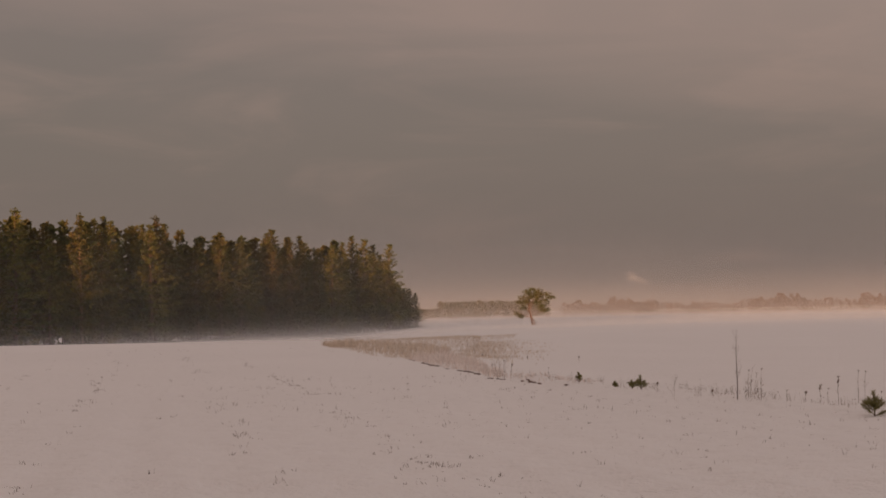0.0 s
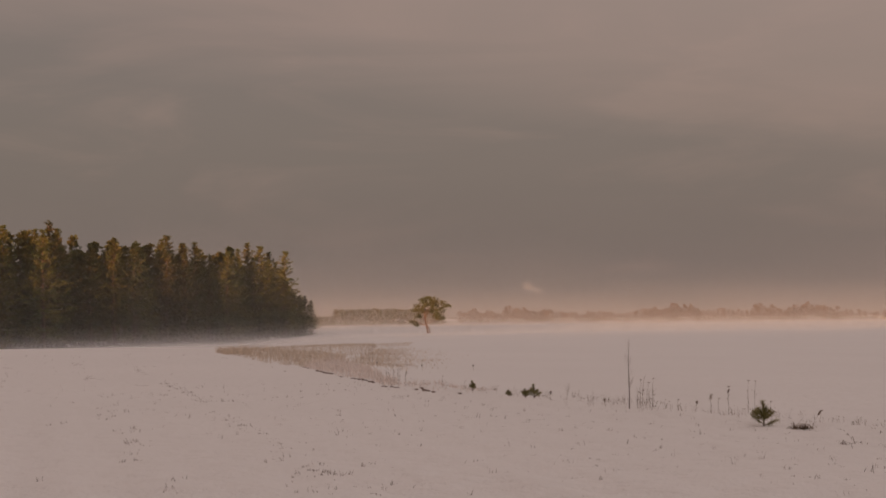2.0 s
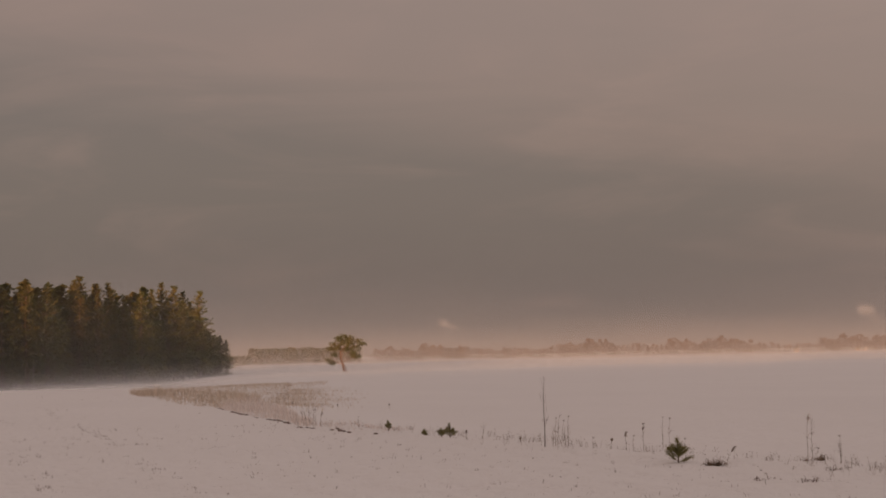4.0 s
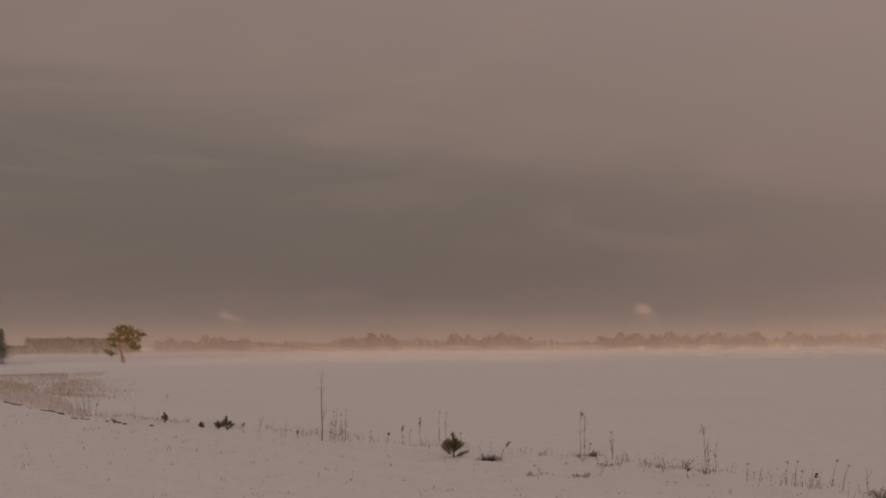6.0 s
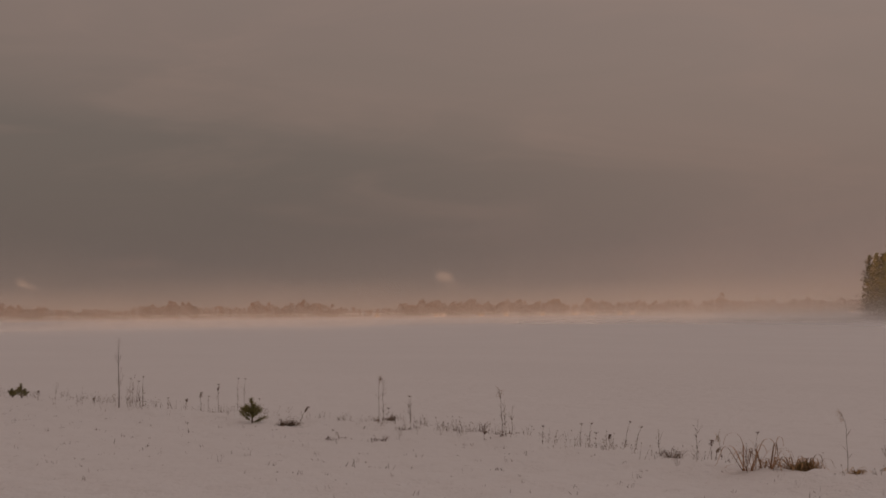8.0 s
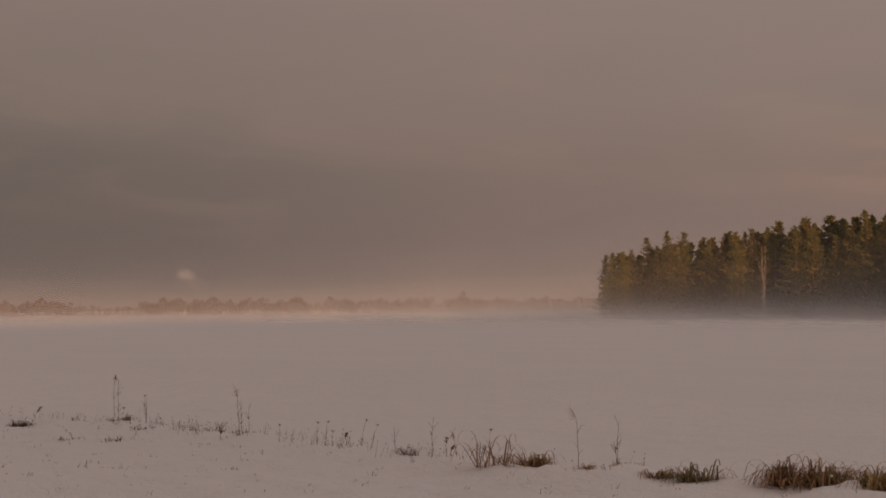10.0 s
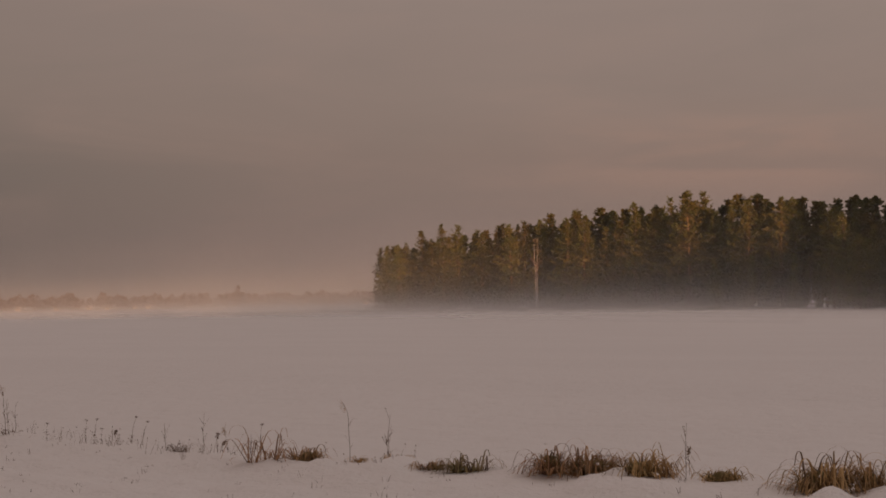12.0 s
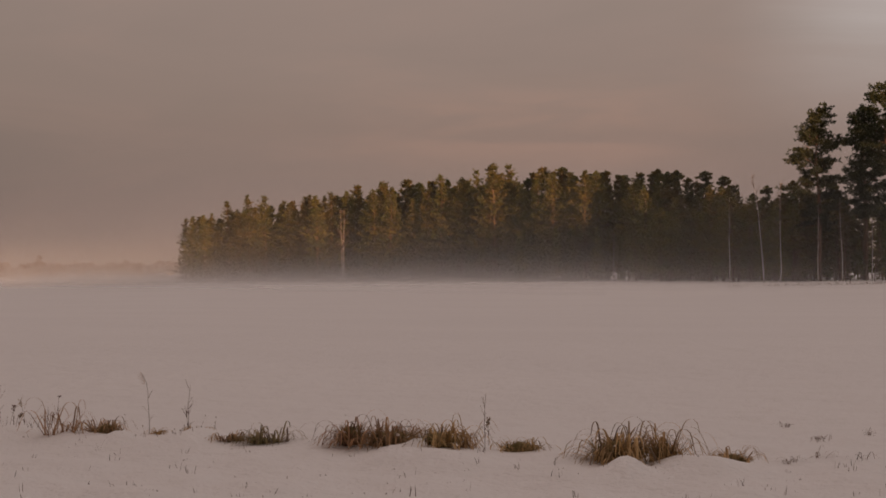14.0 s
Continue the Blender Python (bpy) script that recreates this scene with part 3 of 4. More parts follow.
def old_pine(rng, x, y, tall, low, wide):
    """A high pine: bare mast, flat layered limbs with gaps between, each ending in level pads of needles."""
    trunk, crown = Shape(), Shape()
    sway = rng.uniform(-0.3, 0.3)
    spine = [Vector((sway * math.sin(i * 0.9), 0.2 * math.sin(i * 1.3), tall * i / 8 - (0.4 if i == 0 else 0))) for i in range(9)]
    trunk.tube(spine, [0.34 - 0.036 * i for i in range(9)], 8)

    def axis(z):
        f = max(0.0, min(7.999, z / tall * 8))
        return spine[int(f)].lerp(spine[int(f) + 1], f - int(f))

    for k in range(46):
        u = (k + rng.random()) / 46
        z = tall * (low + (0.99 - low) * u)
        reach = wide * (0.5 + 1.1 * u if u < 0.4 else 0.94 - 0.72 * ((u - 0.4) / 0.6) ** 1.4)
        a = k * 2.4 + rng.uniform(-0.6, 0.6)
        long = reach * rng.choice((0.45, 0.7, 0.9, 1.0, 1.2))
        root = axis(z)
        tip = root + Vector((math.cos(a) * long, math.sin(a) * long, long * (rng.uniform(-0.15, 0.3) + 0.6 * u)))
        mid = root.lerp(tip, 0.5) + Vector((0, 0, 0.15 * long * rng.uniform(-0.8, 0.4)))
        trunk.tube((root, mid, tip), (0.07 * (1.2 - u), 0.05 * (1.2 - u), 0.015), 4, False)
        for _ in range(3 + int(long * 2.2)):
            f = rng.uniform(0.3, 1.05)
            c = (root.lerp(mid, f * 2) if f < 0.5 else mid.lerp(tip, f * 2 - 1)) + Vector((rng.gauss(0, 0.4), rng.gauss(0, 0.4), rng.gauss(0.1, 0.2)))
            for _ in range(7):
                crown.tuft(c + Vector((rng.gauss(0, 0.40), rng.gauss(0, 0.40), rng.gauss(0.05, 0.14))), 0.40, 7, rng, 0.7, 0.24)
    for _ in range(14):
        crown.tuft(axis(tall * 0.99) + Vector((rng.gauss(0, 0.4), rng.gauss(0, 0.4), rng.uniform(-0.5, 0.3))), 0.32, 9, rng, 1.2)
    tree = tagged(new("pine_tree"), "high old pine with flat layered limbs at the wood's end", "pine tree", "high old pines")
    part("trunk", trunk, BARK, tree, "tall bare trunk with crooked limbs")
    part("crown", crown, SHADED_NEEDLES, tree, "level pads of green needles, darkened as if in shade")
    tree.matrix_world = Matrix.Translation(at(x, y, 0.1))


def make_tall_pines():
    """The high old pines and bare birches nearest on the right."""
    rng = random.Random(77)
    for x, y, tall, low, wide in ((199, 172, 22.8, 0.30, 4.4), (208, 171.5, 23.3, 0.36, 3.8), (203, 163.5, 25.4, 0.30, 4.4), (215, 165, 21.7, 0.3, 3.6), (218, 156, 23.8, 0.3, 3.8)):
        old_pine(rng, x, y, tall, low, wide)
    for x, y, tall, lean in ((186.5, 170.5, 14.5, -0.12), (186.8, 168, 13.5, 0.02), (189, 179, 11.5, 0.02), (210.5, 224.5, 8.5, 0.02), (190, 164.5, 10.0, 0.03),
                             (193, 163, 11.0, -0.03), (194, 159, 9.0, 0.02), (213.6, 304, 14.5, -0.02), (217.4, 309, 14.2, 0.03), (-37.5, 334, 6.0, 0.0)):
        tree = birch(rng, "slim bare birch with a white trunk at a wood edge", tall, lean)
        tree.matrix_world = Matrix.Translation(at(x, y, 0.1)) @ Matrix.Rotation(rng.uniform(-0.5, 0.5), 4, "Z")
        tagged(tree, group="birches at the wood edge")
    # thin young stems inside the wood
    thicket = Shape()
    for _ in range(170):
        x, y = rng.uniform(193, 226), rng.uniform(120, 205)
        tall = rng.uniform(5, 10)
        p = at(x, y, 0.2)
        q = p + Vector((rng.gauss(0, 0.4), rng.gauss(0, 0.4), tall))
        thicket.tube((p, p.lerp(q, 0.5) + Vector((rng.gauss(0, 0.1), 0, 0)), q), (0.07, 0.05, 0.015), 4, False)
        for _ in range(8):
            s = p.lerp(q, rng.uniform(0.3, 1))
            thicket.tube((s, s + Vector((rng.gauss(0, 0.6), rng.gauss(0, 0.6), rng.uniform(0.2, 1.0)))), (0.02, 0.006), 3, False)
    tagged(mesh_object("thicket", *thicket, TWIG), "bare reddish-brown young stems inside the wood", "thicket", kind="stuff")
    shade = [(m, 18.0) for m in (pine(rng, "inner pine", 18.0, 0.03, 3.0, 2), pine(rng, "inner pine", 18.0, 0.10, 2.8, 2))]
    rest = []
    for _ in range(130):
        x, y = rng.uniform(203, 285), rng.uniform(130, 250)
        size = rng.uniform(0.45, 0.68)
        rest.append((shade[rng.randrange(2)][0], Matrix.Translation(at(x, y, 0.1)) @ Matrix.Rotation(rng.uniform(0, 6), 4, "Z") @ Matrix.Diagonal((size, size, size, 1))))
    # unseen taller trees, added sunward of the old pines to shade them
    for _ in range(50):
        x, y = rng.uniform(184, 240), rng.uniform(96, 128)
        size = rng.uniform(1.35, 1.7)
        rest.append((shade[rng.randrange(2)][0], Matrix.Translation(at(x, y, 0.1)) @ Matrix.Rotation(rng.uniform(0, 6), 4, "Z") @ Matrix.Diagonal((size, size, size, 1))))
    join_trees("pine_stand", "dark pine wood behind the high old pines, and unseen trees added to shade them", rest)
    for tree, _ in shade:
        drop(tree)


make_tall_pines()


def make_mist():
    """Curtains of ground mist along the wood edges and over the far field."""
    def curtain(shape, line, tall, step=12.0):
        pts = []
        for a, b in zip(line, line[1:]):
            a, b = Vector(a), Vector(b)
            n = max(1, int((b - a).length / step))
            pts += [a.lerp(b, i / n) for i in range(n)]
        pts.append(Vector(line[-1]))
        base = len(shape.verts)
        for i, p in enumerate(pts):
            w = 2.5 * math.sin(i * 0.7) + 1.5 * math.sin(i * 1.9)
            for z in (-3.4, -0.8, 2, 7, tall):
                shape.verts.append((p.x + w, p.y + w * 0.3, z))
        for i in range(len(pts) - 1):
            for k in range(4):
                a = base + 5 * i + k
                shape.faces.append((a, a + 5, a + 6, a + 1))

    left, right, field, haze = Shape(), Shape(), Shape(), Shape()
    past = RIGHT_FRONT + ((187, 150), (180, 112))
    for off in (4, 11, 20, 31, 45, 62):
        curtain(left, [(x + off, y - off * 0.3) for x, y in LEFT_FRONT], 18)
        curtain(right, [(x - off, y + off * 0.3 - 6) for x, y in ((208, 445),) + past], 18)
    for shape, ways, tall in ((field, (400, 470, 560, 680), 16), (haze, (780, 960), 50)):
        for far in ways:
            curtain(shape, [(far * math.sin(radians(a)), far * math.cos(radians(a))) for a in range(-6, 40, 3)], tall, 30)
    for shape, mat, label in ((left, LEFT_MIST, "low white mist along the wood edge"), (right, RIGHT_MIST, "low white mist along the wood edge"),
                              (field, FAR_MIST, "thin mist over the far snow field"), (haze, FAR_HAZE, "pink sunlit haze before the far woods")):
        tagged(mesh_object("ground_mist", *shape, mat, True), label, "mist", kind="stuff")


make_mist()


def make_far_woods():
    """Woods along the horizon: stretches of (bearing from, to, height, trees to the degree, share of pointed ones)."""
    rng = random.Random(12)
    stretches = ((1.9, 3.0, 5.5, 6, 0.0), (3.6, 5.0, 7.2, 12, 0.1), (5.0, 6.4, 8.0, 14, 0.0), (6.5, 8.6, 5.6, 10, 0.3), (8.6, 9.1, 6.0, 8, 0.6), (9.1, 10.7, 8.8, 14, 0.0),
                 (10.7, 12.3, 7.0, 9, 0.5), (12.3, 14.7, 8.6, 13, 0.0), (14.7, 16.7, 5.0, 6, 0.3), (16.7, 18.4, 8.2, 13, 0.0), (18.4, 21.6, 8.2, 13, 0.1),
                 (21.6, 22.1, 7.6, 7, 1.0), (22.1, 25.2, 7.8, 12, 0.1), (25.2, 26.8, 7.6, 10, 0.2), (25.9, 26.7, 9.6, 7, 0.0), (26.8, 29.0, 7.2, 11, 0.2), (29.0, 31.5, 7.2, 11, 0.1),
                 (29.0, 29.3, 8.0, 6, 0.0))
    shape = Shape()
    for a, b, tall, many, points in stretches:
        bearing = a
        while bearing < b:
            far = rng.uniform(1000, 1060)
            high = tall * rng.uniform(0.78, 1.08) * (0.92 + 0.13 * math.sin(bearing * 5.1) + 0.10 * math.sin(bearing * 12.7 + 1))
            far_tree(shape, rng, far * math.sin(radians(bearing)), far * math.cos(radians(bearing)), high, rng.uniform(3.4, 6.0) if many > 5 else rng.uniform(2.4, 5.0), rng.random() < points)
            bearing += rng.uniform(0.6, 1.4) / (many if many > 5 else many * rng.choice((0.8, 2.0, 4.0)))
    tagged(mesh_object("far_wood", *shape, FAR_WOOD), "distant bare woods in pink haze along the horizon", "woodland", kind="stuff")
    firs = Shape()
    bearing = -1.2
    while bearing < 3.15:
        far = rng.uniform(800, 840)
        far_tree(firs, rng, far * math.sin(radians(bearing)), far * math.cos(radians(bearing)), rng.uniform(6.5, 7.3) if bearing > -0.15 else 4.0, 3.0, rng.random() < 0.5)
        bearing += rng.uniform(0.035, 0.075)
    tagged(mesh_object("far_conifer_wood", *firs, NEEDLES), "distant low conifer plantation across the snow field", "woodland", kind="stuff")


make_far_woods()


def make_house(rng, bearing, far, wide, turn):
    """A small village house: walls, pitched snowy roof, chimney, windows, door."""
    house = tagged(new("house"), "small village house with a snowy pitched roof among far trees", "house", group="village houses")
    tall, deep = wide * 0.42, wide * 0.8
    w, d = wide / 2, deep / 2
    body = Shape()
    ridge = tall + wide * 0.36
    body.verts = [(-w, -d, -0.5), (w, -d, -0.5), (w, d, -0.5), (-w, d, -0.5), (-w, -d, tall), (w, -d, tall), (w, d, tall), (-w, d, tall), (0, -d, ridge), (0, d, ridge)]
    body.faces = [(0, 1, 5, 8, 4), (2, 3, 7, 9, 6), (1, 2, 6, 5), (3, 0, 4, 7)]
    part("wall", body, HOUSE_WALL, house)
    roof = Shape()
    for s in (-1, 1):
        b = len(roof.verts)
        lo, hi = Vector((s * (w + 0.5), 0, tall - 0.35)), Vector((0, 0, ridge + 0.05))
        for y in (-d - 0.4, d + 0.4):
            roof.verts += [(lo.x, y, lo.z), (hi.x, y, hi.z), (hi.x, y, hi.z + 0.35), (lo.x, y, lo.z + 0.3)]
        roof.faces += [(b, b + 1, b + 2, b + 3), (b + 7, b + 6, b + 5, b + 4), (b, b + 4, b + 5, b + 1), (b + 3, b + 2, b + 6, b + 7), (b, b + 3, b + 7, b + 4)]
    top = part("roof", roof, ROOF, house, "snow-covered roof")
    stack = Shape()
    stack.tube(((w * 0.4, 0, tall + 0.5), (w * 0.4, 0, ridge + 0.8)), (0.4, 0.4), 4)
    part("chimney", stack, BARK, top)
    for x in (-w * 0.5, w * 0.5):
        pane = Shape()
        pane.verts = [(x - 0.6, -d - 0.05, 0.9), (x + 0.6, -d - 0.05, 0.9), (x + 0.6, -d - 0.05, 2.3), (x - 0.6, -d - 0.05, 2.3),
                      (x - 0.6, -d + 0.05, 0.9), (x + 0.6, -d + 0.05, 0.9), (x + 0.6, -d + 0.05, 2.3), (x - 0.6, -d + 0.05, 2.3)]
        pane.faces = [(0, 1, 2, 3), (1, 5, 6, 2), (4, 0, 3, 7), (3, 2, 6, 7)]
        part("window", pane, PANE, house, "dark window")
    x, y = far * math.sin(radians(bearing)), far * math.cos(radians(bearing))
    house.matrix_world = Matrix.Translation(at(x, y)) @ Matrix.Rotation(radians(turn - bearing), 4, "Z")


def make_village():
    rng = random.Random(6)
    for bearing, far, wide, turn in ((17.75, 1005, 3.2, 20), (17.96, 1000, 2.6, -60), (19.1, 1003, 3.0, 15), (19.86, 1001, 3.6, -20), (20.94, 998, 2.8, 5), (21.9, 998, 3.8, -30),
                                     (22.4, 1000, 3.6, 10), (23.2, 998, 3.6, 25), (23.6, 1000, 3.0, 0), (16.0, 1002, 2.8, 30), (30.0, 1003, 3.0, 0)):
        make_house(rng, bearing, far, wide * 0.68, turn)


make_village()


def make_low_clouds():
    """Small sunlit wisps that hang just above the horizon."""
    rng = random.Random(15)
    m = bpy.data.materials.new("cloud_wisp")
    m.use_nodes = True
    n = Nodes(m.node_tree)
    body = n.add("ShaderNodeMixShader", i0=0.5, i1=n.add("ShaderNodeBsdfDiffuse", Color=(0.9, 0.9, 0.9, 1)), i2=n.add("ShaderNodeBsdfTranslucent", Color=(0.9, 0.9, 0.9, 1)))
    n.add("ShaderNodeOutputMaterial", Surface=n.add("ShaderNodeMixShader", i0=0.022, i1=n.add("ShaderNodeBsdfTransparent"), i2=body))
    for bearing, up, wide, tall in ((5.75, 24, 7.5, 4.4), (18.05, 28, 10.5, 6.2)):
        x, y = 1500 * math.sin(radians(bearing)), 1500 * math.cos(radians(bearing))
        wisp = Shape()
        for _ in range(8):
            f = rng.uniform(-1, 1)
            wisp.blob((x + f * wide * 0.6, y + rng.uniform(-4, 4), up - f * tall * 0.45 + rng.gauss(0, tall * 0.25)), wide * rng.uniform(0.25, 0.8), wide * 0.4, tall * rng.uniform(0.25, 0.8), rng, 6, 10, 0.12)
        tagged(mesh_object("low_cloud", *wisp, m, True), "small pale pink cloud wisp above the horizon", "cloud", kind="stuff")


make_low_clouds()


def make_shade_wood():
    """An unseen wood, added behind the viewer to keep the low sun off the near snow."""
    rng = random.Random(31)
    shape = Shape()
    def fir(x, y, tall):
        for z, r in ((0.03, 4.8), (0.30, 4.4), (0.55, 3.6)):
            b = len(shape.verts)
            for k in range(6):
                shape.verts.append((x + r * math.cos(k * 1.047), y + r * math.sin(k * 1.047), -0.5 + tall * z))
            shape.verts.append((x, y, -0.5 + tall * min(1, z + 0.46)))
            shape.faces += [(b + k, b + (k + 1) % 6, b + 6) for k in range(6)]

    for row in range(6):
        x = -440.0
        while x < 330:
            # heights differ by stretch to set how much of each wood is lit
            fir(x, -110 - row * 6 + rng.uniform(-2, 2), (rng.uniform(25, 30) if x < -196 else rng.uniform(30, 35) if x < -165 else rng.uniform(20, 25) if x < -60 else rng.uniform(23, 28)))
            x += rng.uniform(3.0, 4.4)
    tagged(mesh_object("wood_behind", *shape, NEEDLES), "unseen dense conifer wood, added to shade the near snow", "woodland", kind="stuff")


make_shade_wood()


# ---- dry plants along the verge ----
def arch(rng, root, way, length, rise, droop, steps=6, knee=0.55):
    """Points of a blade that rises straight to its knee, bends over and hangs at its tip."""
    pts, p = [Vector(root)], Vector(root)
    for i in range(1, steps + 1):
        over = max(0.0, min(1.0, ((i - 0.5) / steps - knee) / 0.32))
        climb = rise - (rise + droop) * over
        flat = math.sqrt(max(0.08, 1 - min(0.96, abs(climb)) ** 2))
        p = p + Vector((way[0] * flat, way[1] * flat, climb)) * length / steps
        p.z = max(p.z, 0.0)
        pts.append(p.copy())
    return pts


def blades(rng, count, wide, deep, tall, width, droop=(0.85, 1.0), rise=(0.42, 0.92), long=1.75):
    """Blades from a few uneven clumps, fanning out all ways, bent over at the knee and hanging at their tips."""
    shape = Shape()
    clumps = [(rng.uniform(-0.36, 0.36) * wide, rng.uniform(-0.34, 0.34) * deep, rng.uniform(0.7, 1.1)) for _ in range(max(3, int(wide * 16)))]
    for _ in range(count):
        cx, cy, high = clumps[rng.randrange(len(clumps))]
        root = Vector((cx + rng.gauss(0, 0.022), cy + rng.gauss(0, 0.022), -0.03))
        b = math.atan2(root.y, root.x) + rng.gauss(0, 1.6)
        pts = arch(rng, root, (math.cos(b), math.sin(b)), tall * high * long * rng.choice((0.4, 0.6, 0.8, 0.95, 1.1)), rng.uniform(*rise) if rng.random() < 0.6 else rng.uniform(0.15, 0.6), rng.uniform(*droop), 14, rng.uniform(0.30, 0.58))
        w = width * rng.uniform(0.6, 1.4)
        shape.blade(pts, [w * (1 - 0.65 * (i / 14) ** 2) for i in range(15)], (-math.sin(b), math.cos(b), 0))
    return shape


def thatch(rng, wide, deep, tall):
    """The matted dead growth inside a tussock."""
    shape = Shape()
    if tall > 0.15:
        shape.blob((0, 0, tall * 0.1), wide * 0.28, deep * 0.28, tall * 0.3, rng, 5, 9, 0.25)
    for _ in range(int(150 * wide * tall / 0.08)):
        a = rng.uniform(0, 6.3)
        r = rng.random() ** 0.5
        p = Vector((math.cos(a) * r * wide * 0.42, math.sin(a) * r * deep * 0.42, -0.02))
        q = p + Vector((rng.gauss(0, 0.05), rng.gauss(0, 0.05), tall * rng.uniform(0.2, 0.55)))
        shape.blade((p, p.lerp(q, 0.5), q), (0.010, 0.008, 0.002), Vector((rng.gauss(0, 1), rng.gauss(0, 1), 0)).normalized())
    return shape


def tussock(seed, x, y, wide, tall, count, label, width=0.013, base=MOSS_GRASS, top=STRAW, **bend):
    rng = random.Random(seed)
    thing = tagged(new("grass_tussock"), label, "grass tussock", group="tussocks along the verge")
    part("foliage", blades(rng, int(count * 0.9), wide, wide * 0.7, tall, width, **bend), top, thing, "arched dry straw-brown blades")
    if tall > 0.13 and top is STRAW and count > 60:
        part("thatch", thatch(rng, wide, wide * 0.7, tall), base, thing, "matted dead growth")
    if tall > 0.22 and count > 60:
        part("dead_leaf", blades(rng, max(8, count // 5), wide * 1.15, wide * 0.8, tall * 1.05, width * 0.9, rise=(0.66, 0.95), long=1.35), DARK_STRAW, thing, "dark bent-over leaves")
    if tall > 0.26 and count > 60:
        for _ in range(5):
            snow = Shape()
            snow.blob((rng.uniform(-0.4, 0.4) * wide, rng.uniform(-0.35, 0.1) * wide, tall * rng.uniform(0.25, 0.7)), rng.uniform(0.010, 0.028), rng.uniform(0.010, 0.022), rng.uniform(0.006, 0.013), rng, 4, 7, 0.25)
            part("snow_cap", snow, SNOW, thing, "crumb of snow caught in the blades")
    thing.matrix_world = Matrix.Translation(at(x, y, -0.01))


tussock(1, 8.84, 17.32, 0.36, 0.34, 44, "sparse dry sedge with arched drooping blades in snow", 0.012, rise=(0.75, 0.96), long=1.9)
tussock(2, 9.37, 17.41, 0.27, 0.20, 150, "low rusty brown mound of matted grass")
tussock(3, 9.88, 15.22, 0.36, 0.24, 130, "mossy green and brown grass mound sunk in snow", top=GREEN_GRASS)
tussock(4, 10.22, 14.41, 0.30, 0.36, 100, "upright dry sedge tussock with dark curled tips")
tussock(5, 10.49, 14.17, 0.50, 0.30, 250, "wide golden-brown tussock behind a snow heap")
tussock(6, 10.58, 13.61, 0.36, 0.26, 170, "bushy golden-brown grass tussock")
tussock(7, 10.80, 13.48, 0.32, 0.36, 56, "thin dry sedge tussock with hooked blades", rise=(0.75, 0.96))
tussock(8, 11.04, 13.05, 0.34, 0.19, 120, "low pointed olive-brown tussock")
tussock(9, 11.06, 11.88, 0.42, 0.38, 260, "large golden sedge tussock with drooping blades over snow", 0.016, rise=(0.5, 0.92))
tussock(10, 11.50, 11.73, 0.26, 0.36, 70, "dry sedge tussock with hooked blades", rise=(0.7, 0.95))
tussock(11, 11.88, 11.33, 0.30, 0.18, 80, "low arched straw tussock in snow", long=1.8)
tussock(12, 9.82, 17.12, 0.12, 0.09, 36, "tiny tuft of brown grass in snow")
tussock(13, 9.77, 16.34, 0.30, 0.09, 26, "few curled dry blades in snow", long=1.9)
tussock(14, 9.68, 15.60, 0.30, 0.15, 70, "sparse grey-brown grass on a snow heap", base=DARK_STRAW)
tussock(15, 7.76, 26.72, 0.30, 0.16, 60, "small dark tuft at the foot of a reed", 0.008, base=DARK_STRAW, top=DARK_STRAW)
tussock(16, 8.98, 19.55, 0.34, 0.20, 46, "thin dark grass tuft beside the verge", 0.008, base=DARK_STRAW, top=DARK_STRAW)
tussock(17, 6.78, 23.41, 0.50, 0.10, 26, "low dark grass poking through the bank's snow", 0.008, base=DARK_STRAW, top=DARK_STRAW)
tussock(18, 6.48, 24.43, 0.60, 0.09, 22, "low dark grass poking through the bank's snow", 0.008, base=DARK_STRAW, top=DARK_STRAW)
tussock(19, 7.54, 24.90, 0.26, 0.12, 24, "small dark tuft on the bank", 0.008, base=DARK_STRAW, top=DARK_STRAW)
tussock(20, 8.28, 24.37, 0.60, 0.18, 34, "thin grey grass standing on the bank", 0.007, base=DARK_STRAW, top=DARK_STRAW, droop=(-0.6, 0.3))
tussock(21, 8.12, 22.61, 0.22, 0.12, 22, "small dark tuft at the foot of a reed", 0.008, base=DARK_STRAW, top=DARK_STRAW)

tussock(30, 16.09, 14.54, 0.16, 0.08, 14, "few thin bent grass blades in open snow", 0.006, base=DARK_STRAW, top=DARK_STRAW)
tussock(31, 15.12, 13.18, 0.16, 0.11, 12, "few thin bent grass blades in open snow", 0.006, base=DARK_STRAW, top=DARK_STRAW)
tussock(32, 12.42, 11.19, 0.16, 0.09, 16, "few thin bent grass blades in open snow", 0.006, base=DARK_STRAW, top=DARK_STRAW)
tussock(33, 12.71, 11.16, 0.16, 0.12, 12, "few thin bent grass blades in open snow", 0.006, base=DARK_STRAW, top=DARK_STRAW)
tussock(34, 12.93, 10.90, 0.16, 0.14, 8, "few thin bent grass blades in open snow", 0.006, base=DARK_STRAW, top=DARK_STRAW)
tussock(35, 15.87, 13.19, 0.16, 0.09, 10, "few thin bent grass blades in open snow", 0.006, base=DARK_STRAW, top=DARK_STRAW)
tussock(36, 15.24, 13.28, 0.16, 0.06, 16, "few thin bent grass blades in open snow", 0.006, base=DARK_STRAW, top=DARK_STRAW)


